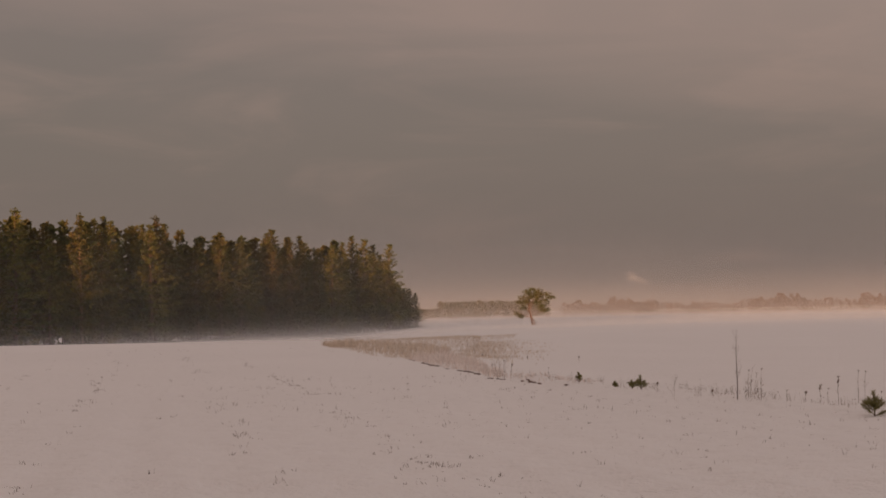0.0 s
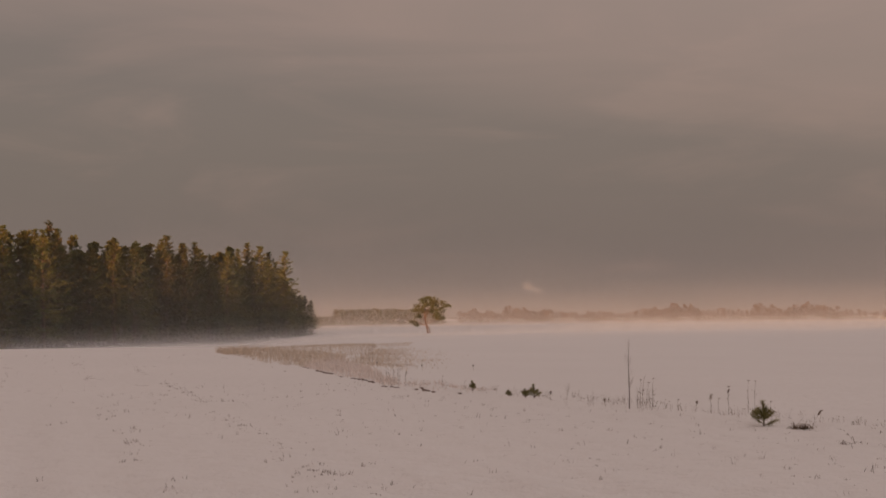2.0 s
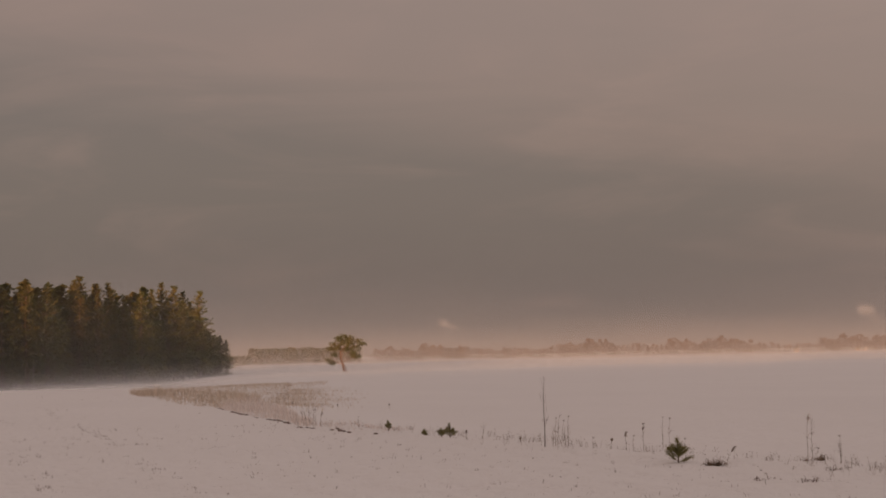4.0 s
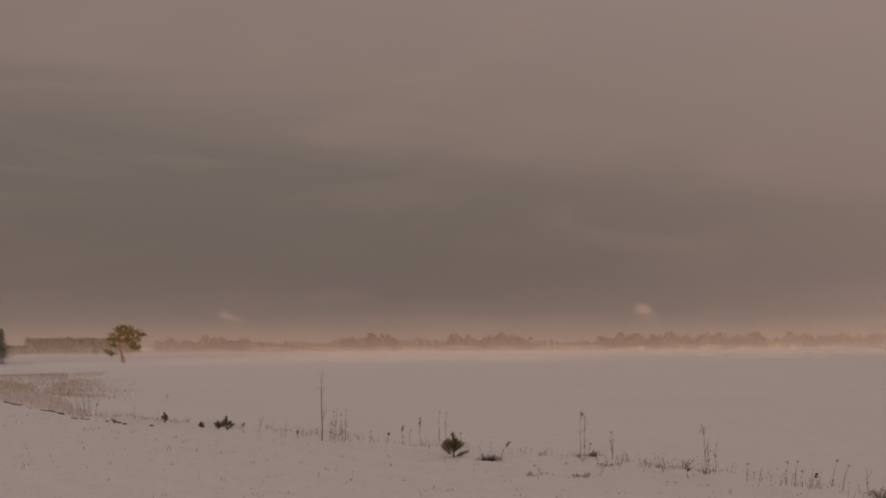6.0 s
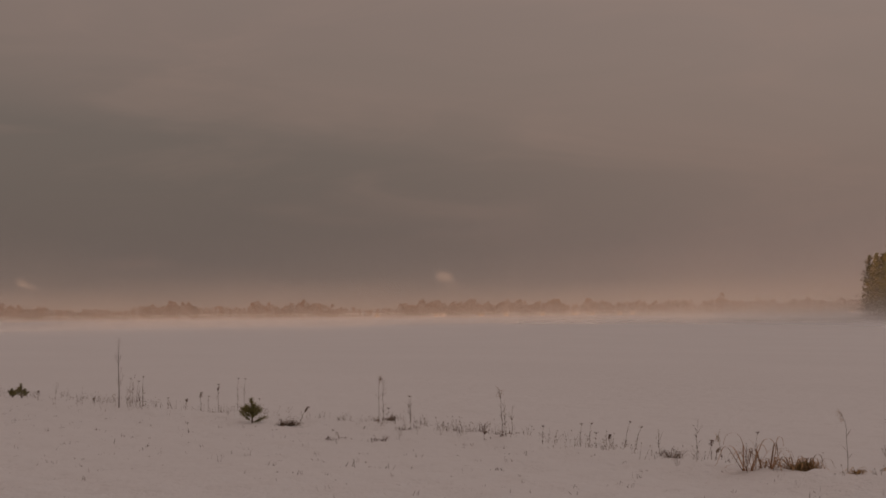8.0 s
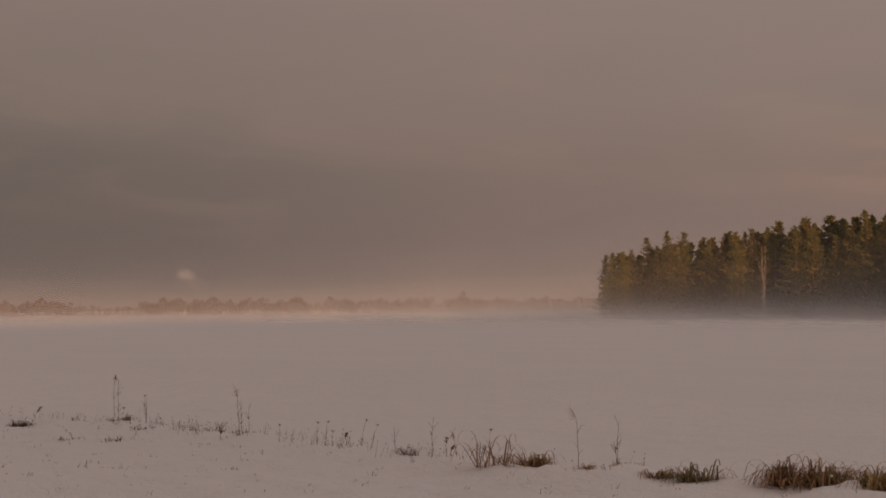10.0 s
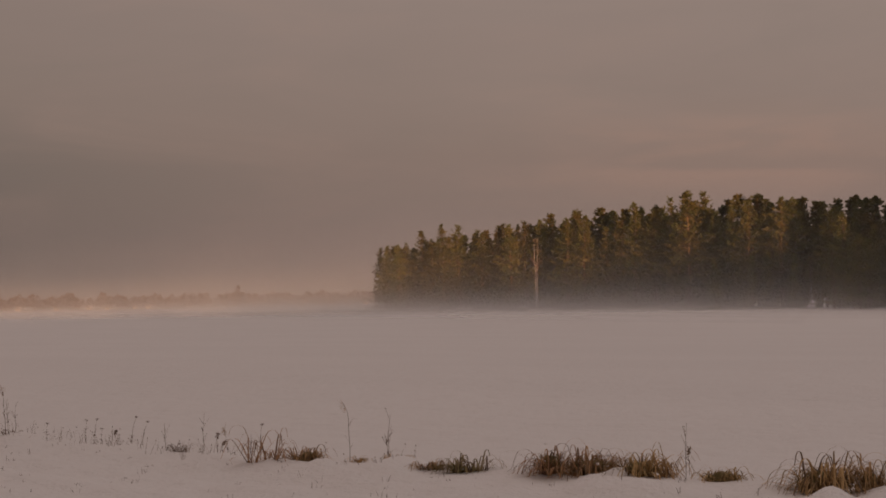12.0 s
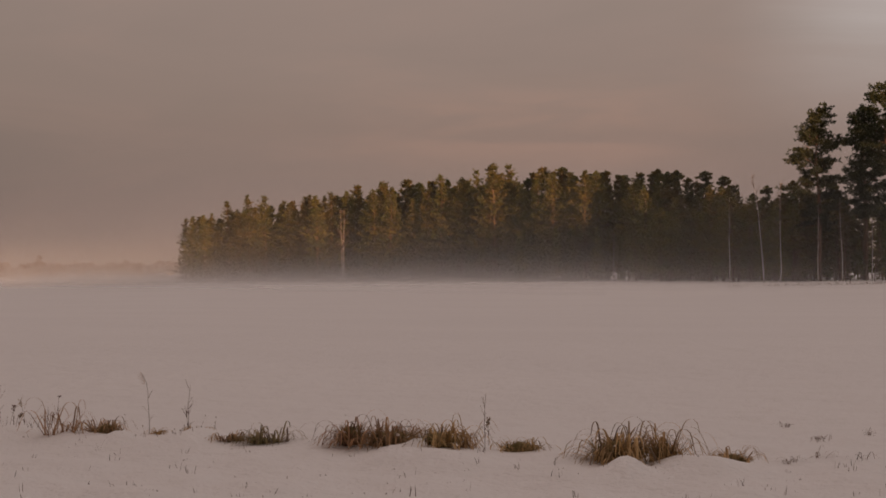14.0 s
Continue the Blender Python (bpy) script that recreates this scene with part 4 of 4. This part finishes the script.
def stalk_points(rng, tall, lean, hook):
    pts = []
    for i in range(9):
        u = i / 8
        bend = hook * max(0, u - 0.75) ** 2 * 16
        pts.append(Vector((lean * tall * u + bend * tall * 0.12 + 0.006 * math.sin(7 * u + lean), 0.005 * math.sin(5 * u), tall * (u - 0.02) - bend * tall * 0.05)))
    pts[0].z = -0.05
    return pts


def weed(seed, x, y, tall, kind, lean=0.0, hook=0.0, label=""):
    """A dry weed stalk. kind: reed (drooping panicle), umbel (flat head), spike (dense cluster), plain (side twigs alone)."""
    rng = random.Random(seed)
    names = {"reed": "dry reed stalk with a drooping plume", "umbel": "dry weed stalk with a flat seed head", "spike": "dry dock stalk with a dark seed spike",
             "plain": "thin bare weed stalk in snow"}
    thing = tagged(new("dry_weed"), label or names[kind], "weed", group="dry weeds along the verge")
    pts = stalk_points(rng, tall, lean, hook)
    r = 0.0016 + 0.0028 * tall
    stem = Shape()
    stem.tube(pts, [r * (1 - 0.6 * i / 8) for i in range(9)], 5)
    stem_part = part("stem", stem, DARK_STRAW, thing)
    for _ in range(5 if kind != "reed" else 3):
        f = rng.randrange(1, 6)
        b = rng.uniform(0, 6.3)
        leaf = Shape()
        leaf.blade(arch(rng, pts[f], (math.cos(b), math.sin(b)), tall * rng.uniform(0.12, 0.3), 0.8, rng.uniform(0.2, 0.9)),
                   [0.009 * (1 - 0.8 * i / 6) for i in range(7)], (-math.sin(b), math.cos(b), 0))
        part("leaf", leaf, DARK_STRAW, thing)
    head = Shape()
    tip = pts[-1]
    if kind == "umbel":
        for _ in range(9):
            a = rng.uniform(0, 6.3)
            q = tip + Vector((math.cos(a), math.sin(a), 0)) * rng.uniform(0.004, 0.024) + Vector((0, 0, rng.uniform(0.004, 0.012)))
            head.tube((tip - Vector((0, 0, 0.012)), q), (0.0012, 0.001), 3, False)
            head.blob(q, 0.0045, 0.0045, 0.003, rng, 3, 5, 0.3)
    elif kind == "spike":
        for _ in range(26):
            u = rng.uniform(0.72, 1.0)
            q = pts[6].lerp(pts[8], (u - 0.72) / 0.28) + Vector((rng.gauss(0, 0.009), rng.gauss(0, 0.009), 0))
            head.blob(q, 0.006, 0.006, 0.009, rng, 3, 5, 0.3)
    elif kind == "reed":
        for _ in range(30):
            s = pts[7].lerp(pts[8], rng.random())
            d = Vector((hook * 0.5 + rng.gauss(0, 0.3), rng.gauss(0, 0.3), rng.uniform(-0.6, 0.5))).normalized() * rng.uniform(0.03, 0.09)
            head.blade((s, s + d * 0.5, s + d), (0.006, 0.007, 0.002), (0, 1, 0))
    else:
        for _ in range(5):
            s = pts[rng.randrange(3, 8)]
            q = s + Vector((rng.gauss(0, 0.03), rng.gauss(0, 0.03), rng.uniform(0.04, 0.12)))
            head.tube((s, q), (0.0018, 0.001), 3, False)
            head.blob(q, 0.003, 0.003, 0.005, rng, 3, 4, 0.3)
    part("seed_head", head, DARK_STRAW if kind != "reed" else STRAW, stem_part)
    thing.matrix_world = Matrix.Translation(at(x, y)) @ Matrix.Rotation(rng.uniform(-0.4, 0.4), 4, "Z")


weed(101, 9.71, 17.15, 0.59, "reed", 0.0, -1.0)
weed(102, 9.77, 16.51, 0.30, "plain", 0.02)
weed(103, 9.79, 16.53, 0.47, "plain", 0.06)
weed(104, 10.68, 13.09, 0.50, "plain", 0.03)
weed(105, 11.41, 13.93, 0.26, "spike", 0.02)
weed(106, 7.89, 27.40, 0.69, "reed", 0.02, 0.2, "tall dark reed stalk bending from a snow heap")
weed(107, 7.92, 27.27, 0.62, "plain", 0.0)
weed(108, 7.78, 25.48, 0.38, "umbel", -0.03)
weed(109, 7.90, 25.85, 0.40, "plain", 0.02)
weed(110, 8.11, 22.67, 0.57, "reed", -0.04, -0.4, "tall dark hooked reed stalk on the bank")
weed(111, 8.29, 22.84, 0.36, "plain", 0.03)
weed(112, 8.17, 22.76, 0.40, "plain", -0.02)
weed(113, 8.22, 21.60, 0.21, "umbel", 0.05)
weed(114, 8.46, 21.01, 0.29, "umbel", 0.05)
weed(115, 8.51, 20.88, 0.30, "umbel", 0.10)
weed(116, 8.65, 21.00, 0.19, "umbel", 0.02)
weed(117, 8.72, 20.75, 0.16, "spike", -0.04)
weed(118, 8.88, 20.73, 0.32, "umbel", 0.22)
weed(119, 9.04, 20.80, 0.27, "umbel", 0.30)
weed(120, 9.41, 19.91, 0.30, "plain", 0.0)
weed(121, 9.18, 19.09, 0.24, "spike", 0.05)
weed(122, 9.35, 19.33, 0.14, "spike", 0.3)
weed(123, 9.46, 19.40, 0.27, "reed", -0.1, -0.6)
weed(124, 8.80, 19.57, 0.26, "plain", -0.03)
weed(125, 5.11, 32.91, 0.48, "umbel", 0.05)
weed(126, 5.20, 32.84, 0.44, "umbel", 0.12)
weed(127, 5.06, 32.90, 0.30, "plain", 0.10)
weed(128, 5.29, 32.67, 0.24, "umbel", 0.1)
weed(129, 6.28, 31.20, 0.46, "spike", 0.02, 0.0, "stout dry dock stalk with a dark seed spike")
weed(130, 6.07, 31.57, 0.32, "spike", 0.0)
weed(131, 6.34, 32.35, 0.22, "umbel", 0.05)
weed(132, 5.72, 31.08, 0.17, "spike", 0.2)
weed(133, 5.52, 31.53, 0.20, "umbel", 0.0)
weed(134, 4.60, 33.46, 0.14, "spike", -0.1)
weed(135, 4.16, 35.46, 0.22, "plain", 0.3)
weed(136, 3.92, 35.97, 0.18, "spike", 0.05)
weed(137, 2.27, 42.33, 0.26, "umbel", 0.0)
weed(138, 1.29, 45.13, 0.50, "plain", -0.05)
weed(139, 1.41, 44.85, 0.40, "plain", 0.04)
weed(140, 1.15, 45.03, 0.44, "plain", -0.12)
weed(141, 6.36, 28.51, 0.30, "umbel", 0.0)
weed(142, 7.84, 22.60, 0.10, "spike", 0.2)
weed(143, 7.62, 26.04, 0.20, "umbel", 0.1)
weed(144, 8.70, 17.31, 0.24, "plain", 0.0)
weed(146, 8.86, 17.44, 0.36, "umbel", 0.05)
weed(147, 4.35, 62.52, 0.22, "spike", 0.0, 0.0, "dark lone weed stump on the open snow")
weed(148, 2.71, 63.14, 0.18, "spike", 0.0)
weed(149, 1.27, 63.96, 0.18, "spike", 0.0)
weed(150, 5.16, 33.02, 0.52, "plain", 0.10)
weed(151, 5.33, 32.95, 0.50, "umbel", 0.04)
weed(152, 5.24, 32.60, 0.30, "plain", -0.08)
weed(153, 0.98, 74.4, 0.80, "plain", -0.20, 0.0, "tall dark bare stalk behind the reed bed")
weed(154, 1.16, 74.8, 0.75, "plain", 0.06, 0.0, "tall dark bare stalk behind the reed bed")
weed(155, 1.30, 75.2, 0.85, "plain", 0.03, 0.0, "tall dark bare stalk behind the reed bed")
weed(156, 6.60, 27.10, 0.27, "spike", 0.55, 0.0, "dark weed leaning out of the snow")
weed(157, 1.36, 44.30, 0.62, "plain", 0.00)
weed(158, 1.22, 44.50, 0.46, "plain", -0.18)
weed(159, 1.50, 44.20, 0.36, "spike", 0.12)
weed(160, 6.62, 31.3, 0.50, "umbel", 0.03)
weed(161, 6.70, 31.2, 0.50, "umbel", 0.06)


def make_sapling(seed, x, y, tall, wide, label):
    """A young pine: a short trunk, a stout leader and upswept candles thick with needles."""
    rng = random.Random(seed)
    thing = tagged(new("pine_sapling"), label, "pine sapling", group="pine saplings on the verge")
    trunk = Shape()
    trunk.tube(((0, 0, -0.05), (0.01, 0, tall * 0.5), (-0.01, 0, tall * 0.92)), (0.012, 0.009, 0.005), 6)
    part("trunk", trunk, BARK, thing)
    long = 0.025 + 0.075 * tall

    def brush(shape, a, b, many):
        for _ in range(many):
            p = a.lerp(b, rng.random() ** 0.8)
            d = ((b - a).normalized() * 0.8 + Vector((rng.gauss(0, 0.7), rng.gauss(0, 0.7), rng.gauss(0, 0.6)))).normalized()
            shape.blade((p, p + d * long * 0.5, p + d * long), (0.005, 0.006, 0.002), d.orthogonal().normalized())

    leader = Shape()
    brush(leader, Vector((0, 0, tall * 0.35)), Vector((-0.01, 0, tall * 0.95)), int(60 + 260 * tall))
    part("leader_shoot", leader, SPRAY, thing)
    count = 11 if tall > 0.3 else 7
    for k in range(count):
        a = 2.4 * k + rng.uniform(-0.3, 0.3)
        z = tall * (0.04 + 0.42 * k / count)
        reach = wide * 0.5 * rng.uniform(0.55, 1.0) * (1.1 - 0.5 * k / count)
        p = Vector((0, 0, z))
        q = p + Vector((math.cos(a) * reach, math.sin(a) * reach, tall * rng.uniform(0.16, 0.40)))
        limb = Shape()
        knee = p.lerp(q, 0.55) - Vector((0, 0, tall * 0.05))
        limb.tube((p, knee, q), (0.006, 0.005, 0.002), 4, False)
        brush(limb, p.lerp(q, 0.15), q, int(50 + 200 * tall))
        part("branch", limb, SPRAY, thing, "upswept branch thick with green needles")
    thing.matrix_world = Matrix.Translation(at(x, y))


make_sapling(201, 6.14, 28.00, 0.38, 0.40, "small green pine sapling rising from the snow")
make_sapling(202, 3.76, 37.39, 0.26, 0.26, "low dark pine sapling half buried in snow")
make_sapling(203, 3.62, 37.63, 0.15, 0.16, "tiny dark pine sapling in snow")
make_sapling(204, 2.79, 40.45, 0.17, 0.16, "tiny dark pine sapling in snow")
tussock(205, 6.42, 27.19, 0.18, 0.13, 70, "low dark tuft of dead leaves beside the sapling", 0.010, base=DARK_STRAW, top=DARK_STRAW)
tussock(206, 6.57, 27.16, 0.14, 0.12, 50, "low dark tuft of dead leaves beside the sapling", 0.010, base=DARK_STRAW, top=DARK_STRAW)
make_sapling(207, 3.39, 38.71, 0.11, 0.12, "tiny dark pine seedling in snow")


def make_birch_sapling():
    rng = random.Random(33)
    thing = tagged(new("birch_sapling"), "slender leafless birch sapling standing in snow", "birch sapling")
    stem = Shape()
    tall = 1.20
    stem.tube([(0.006 * math.sin(i), 0, tall * i / 8 - (0.05 if i == 0 else 0)) for i in range(9)], [0.0095 - 0.00105 * i for i in range(9)], 6)
    part("stem", stem, TWIG, thing)
    for _ in range(16):
        z = rng.uniform(0.3, 1.1)
        a = rng.uniform(0, 6.3)
        out = 0.08 * rng.uniform(0.4, 1.0)
        twig = Shape()
        p = Vector((0, 0, z))
        q = p + Vector((math.cos(a) * out, math.sin(a) * out, rng.uniform(0.10, 0.22)))
        twig.tube((p, p.lerp(q, 0.4) + Vector((math.cos(a), math.sin(a), 0)) * 0.015, q), (0.0013, 0.0010, 0.0006), 3, False)
        for _ in range(2):
            s = p.lerp(q, rng.uniform(0.4, 1))
            twig.tube((s, s + Vector((rng.gauss(0, 0.02), rng.gauss(0, 0.02), rng.uniform(0.03, 0.08)))), (0.0012, 0.0007), 3, False)
        part("twig", twig, TWIG, thing)
    thing.matrix_world = Matrix.Translation(at(4.92, 32.84))


make_birch_sapling()


def make_reed_bed():
    """The thick stand of dry reed grass where the verge turns away, and its pale frosted fringe."""
    rng = random.Random(41)

    def inside(x, y, ring):
        odd = False
        for (ax, ay), (bx, by) in zip(ring, ring[1:] + ring[:1]):
            if (ay > y) != (by > y) and x < (bx - ax) * (y - ay) / (by - ay) + ax:
                odd = not odd
        return odd

    def fill(shape, count, ring, tall, width, front=0.0, frayed=0.0):
        """front: the share of the stalks that crowd towards the near edge; frayed: how far they stray past the ring."""
        xs, ys = [p[0] for p in ring], [p[1] for p in ring]
        while count:
            y = min(ys) + (max(ys) - min(ys)) * (rng.random() ** 2.2 if rng.random() < front else rng.random())
            x = rng.uniform(min(xs), max(xs))
            if not inside(x, y, ring):
                continue
            count -= 1
            x, y = x + abs(rng.gauss(0, frayed)), y + rng.gauss(0, frayed * 5)
            p = at(x, y, 0.03)
            clump = 0.62 + 0.55 * math.sin(x * 1.7 + y * 0.9) * math.sin(y * 0.37 + x)
            h = tall * rng.uniform(0.45, 1.0) * max(0.3, clump)
            b = rng.uniform(0, 6.3)
            d = Vector((math.cos(b), math.sin(b), 0))
            shape.blade((p, p + d * h * 0.15 + Vector((0, 0, h * 0.6)), p + d * h * rng.uniform(0.2, 0.8) + Vector((0, 0, h * 0.95))), (width, width, width * 0.4), Vector((-d.y, d.x, 0)))

    bed, fringe, lip = Shape(), Shape(), Shape()
    fill(bed, 4200, [(-5.9, 93.5), (-2.6, 70.0), (-1.1, 62.9), (0.0, 72.0), (0.4, 90.0), (-2.5, 108.0), (-5.0, 112.0)], 0.42, 0.013, 0.5)
    fill(bed, 700, [(-6.0, 94.0), (-5.0, 86.0), (-3.8, 88.0), (-5.0, 104.0)], 0.50, 0.017)
    fill(bed, 6500, [(-5.0, 110.0), (0.2, 88.0), (2.1, 112.0), (2.9, 150.0), (2.9, 188.0), (-2.2, 172.0), (-4.8, 130.0)], 0.24, 0.013)
    fill(bed, 1500, [(2.0, 112.0), (5.0, 140.0), (8.5, 222.0), (2.9, 188.0)], 0.20, 0.013)
    fill(bed, 420, [(0.6, 62.0), (1.6, 66.0), (5.0, 82.0), (4.6, 86.0), (1.0, 72.0)], 0.14, 0.011)
    fill(bed, 3600, [(-0.3, 70.0), (0.9, 63.0), (1.7, 76.0), (2.4, 100.0), (2.2, 116.0), (0.2, 92.0)], 0.24, 0.012, 0.0, 1.0)
    fill(bed, 700, [(1.5, 70.0), (3.0, 76.0), (4.6, 100.0), (4.0, 126.0), (2.2, 118.0)], 0.14, 0.011, 0.0, 1.0)
    fill(fringe, 4200, [(-1.15, 62.9), (-0.62, 58.2), (0.0, 52.9), (0.60, 49.5), (1.15, 44.5), (1.45, 45.2), (1.3, 51.5), (0.95, 62.0), (0.1, 73.0), (-1.0, 72.0)], 0.32, 0.010)
    fill(fringe, 500, [(1.2, 45.2), (1.7, 43.0), (2.8, 39.5), (3.6, 41.0), (1.9, 48.0)], 0.16, 0.008)
    # the undercut edge of the field: small dark lumps in a broken line
    edge = ((-1.12, 62.9), (-0.64, 58.4), (-0.01, 53.0), (0.57, 49.6), (1.10, 44.6), (1.66, 43.1), (2.65, 38.4))
    for (ax, ay), (bx, by) in zip(edge, edge[1:]):
        steps = int(abs(by - ay) / 0.11)
        for i in range(steps):
            f = (i + rng.random()) / steps
            x, y = ax + (bx - ax) * f + rng.gauss(0, 0.03), ay + (by - ay) * f
            if math.sin(y * 2.3) + math.sin(y * 0.9 + 1) < rng.uniform(-0.6, 1.6):
                continue
            lip.blob(at(x, y) + Vector((0, 0, 0.005)), rng.uniform(0.025, 0.06), 0.05, rng.uniform(0.008, 0.02), rng, 4, 6, 0.3)
    tagged(mesh_object("turf_edge", *lip, DARK_STRAW), "small dark lumps in a broken line along the field's edge", "turf", kind="stuff")
    tagged(mesh_object("reed_bed", *bed, REED), "thick stand of dry brown reed grass on the snowy verge", "reeds", kind="stuff")
    tagged(mesh_object("grass_fringe", *fringe, PALE_STRAW), "pale frosted dry grass along the edge of the verge", "grass", kind="stuff")


make_reed_bed()


def make_stubble():
    """Cut stalks and blades that poke out of the snow, mostly along the plough rows, and fine grass along the bank."""
    rng = random.Random(52)
    field, bank = Shape(), Shape()

    def sprig(shape, x, y, tall, count, width, seeds=False):
        p = at(x, y, 0.01)
        for _ in range(count):
            q = p + Vector((rng.gauss(0, 0.03), rng.gauss(0, 0.03), 0))
            d = Vector((rng.gauss(0, 0.3), rng.gauss(0, 0.3), 1)).normalized() * tall * rng.uniform(0.5, 1.1)
            b = rng.uniform(0, 6.3)
            if seeds and rng.random() < 0.4:
                shape.blob(q + d, 0.005, 0.005, 0.008, rng, 3, 4, 0.3)
            shape.blade((q, q + d * 0.6, q + d + Vector((0, 0, -0.1 * tall))), (width, width * 0.8, width * 0.2), (math.cos(b), math.sin(b), 0))

    c, s = math.cos(ROW_TURN), math.sin(ROW_TURN)
    for row in range(-14, 14):
        u = 0.2 + row * 1.15 + rng.uniform(-0.15, 0.15)
        dense = rng.choice((0.25, 0.4, 0.6, 0.35))
        v = 9.0
        while v < 95:
            x, y = u * c + v * s + rng.gauss(0, 0.16), -u * s + v * c
            if x < np.interp(y, VERGE_Y, VERGE_X) - 0.5:
                sprig(field, x, y, rng.uniform(0.03, 0.10), rng.choice((1, 2, 3, 5)), 0.007)
            v += rng.expovariate(1) * 1.1 / dense * (1 + v / 60)
    for u, dense in ((3.0, 12.0), (1.15, 7.0), (-1.25, 6.0), (-3.6, 4.0)):
        v = 9.0
        while v < 75:
            wob = u + 0.10 * math.sin(v * 0.5) + rng.gauss(0, 0.10)
            sprig(field, wob * c + v * s, -wob * s + v * c, rng.uniform(0.025, 0.08), rng.choice((1, 2, 3, 5)), 0.006)
            v += rng.expovariate(1) * (0.25 if rng.random() < 0.6 else 2.4) * 2.2 / dense * (1 + v / 50)
    for _ in range(1300):
        y = 9 + 39 * rng.random() ** 1.3
        x = float(np.interp(y, VERGE_Y, VERGE_X)) - rng.random() ** 1.4 * 9
        sprig(field, x, y, rng.choice((0.02, 0.03, 0.04, 0.08)), rng.choice((1, 2, 3, 4)), 0.005)
    for _ in range(330):
        y = 16 + 30 * rng.random()
        x = float(np.interp(y, VERGE_Y, VERGE_X)) + rng.gauss(0.15, 0.35)
        sprig(bank, x, y, rng.choice((0.04, 0.06, 0.08, 0.12, 0.2)), rng.choice((1, 2, 3)), 0.0036, True)
    for cy, spread, many in ((35.2, 0.5, 60), (33.6, 0.7, 60), (38.6, 0.8, 50), (25.2, 0.6, 70), (24.4, 0.5, 50), (29.5, 0.6, 36), (20.5, 0.4, 30), (22.0, 0.6, 30), (41.5, 1.0, 40), (27.6, 0.4, 30)):
        for _ in range(many * 2 // 3):
            y = cy + rng.gauss(0, spread)
            sprig(bank, float(np.interp(y, VERGE_Y, VERGE_X)) + rng.gauss(0.2, 0.25), y, rng.uniform(0.05, 0.20), rng.choice((1, 2, 2, 3)), 0.0036, True)
    foot = Shape()
    for _ in range(260):
        f = rng.random()
        x, y = 160 + 30 * f + rng.gauss(0, 3), 152 - 14 * f + rng.gauss(0, 5)
        sprig(foot, x, y, rng.uniform(0.08, 0.30), 6, 0.02)
    tagged(mesh_object("field_grass", *foot, DARK_STRAW), "brown grass on the snow before the high pines", "grass", kind="stuff")
    tagged(mesh_object("stubble", *field, DARK_STRAW), "dark stubble and grass tips poking through field snow", "stubble", kind="stuff")
    tagged(mesh_object("verge_grass", *bank, DARK_STRAW), "fine dry grass scattered along the snowy bank", "grass", kind="stuff")


make_stubble()
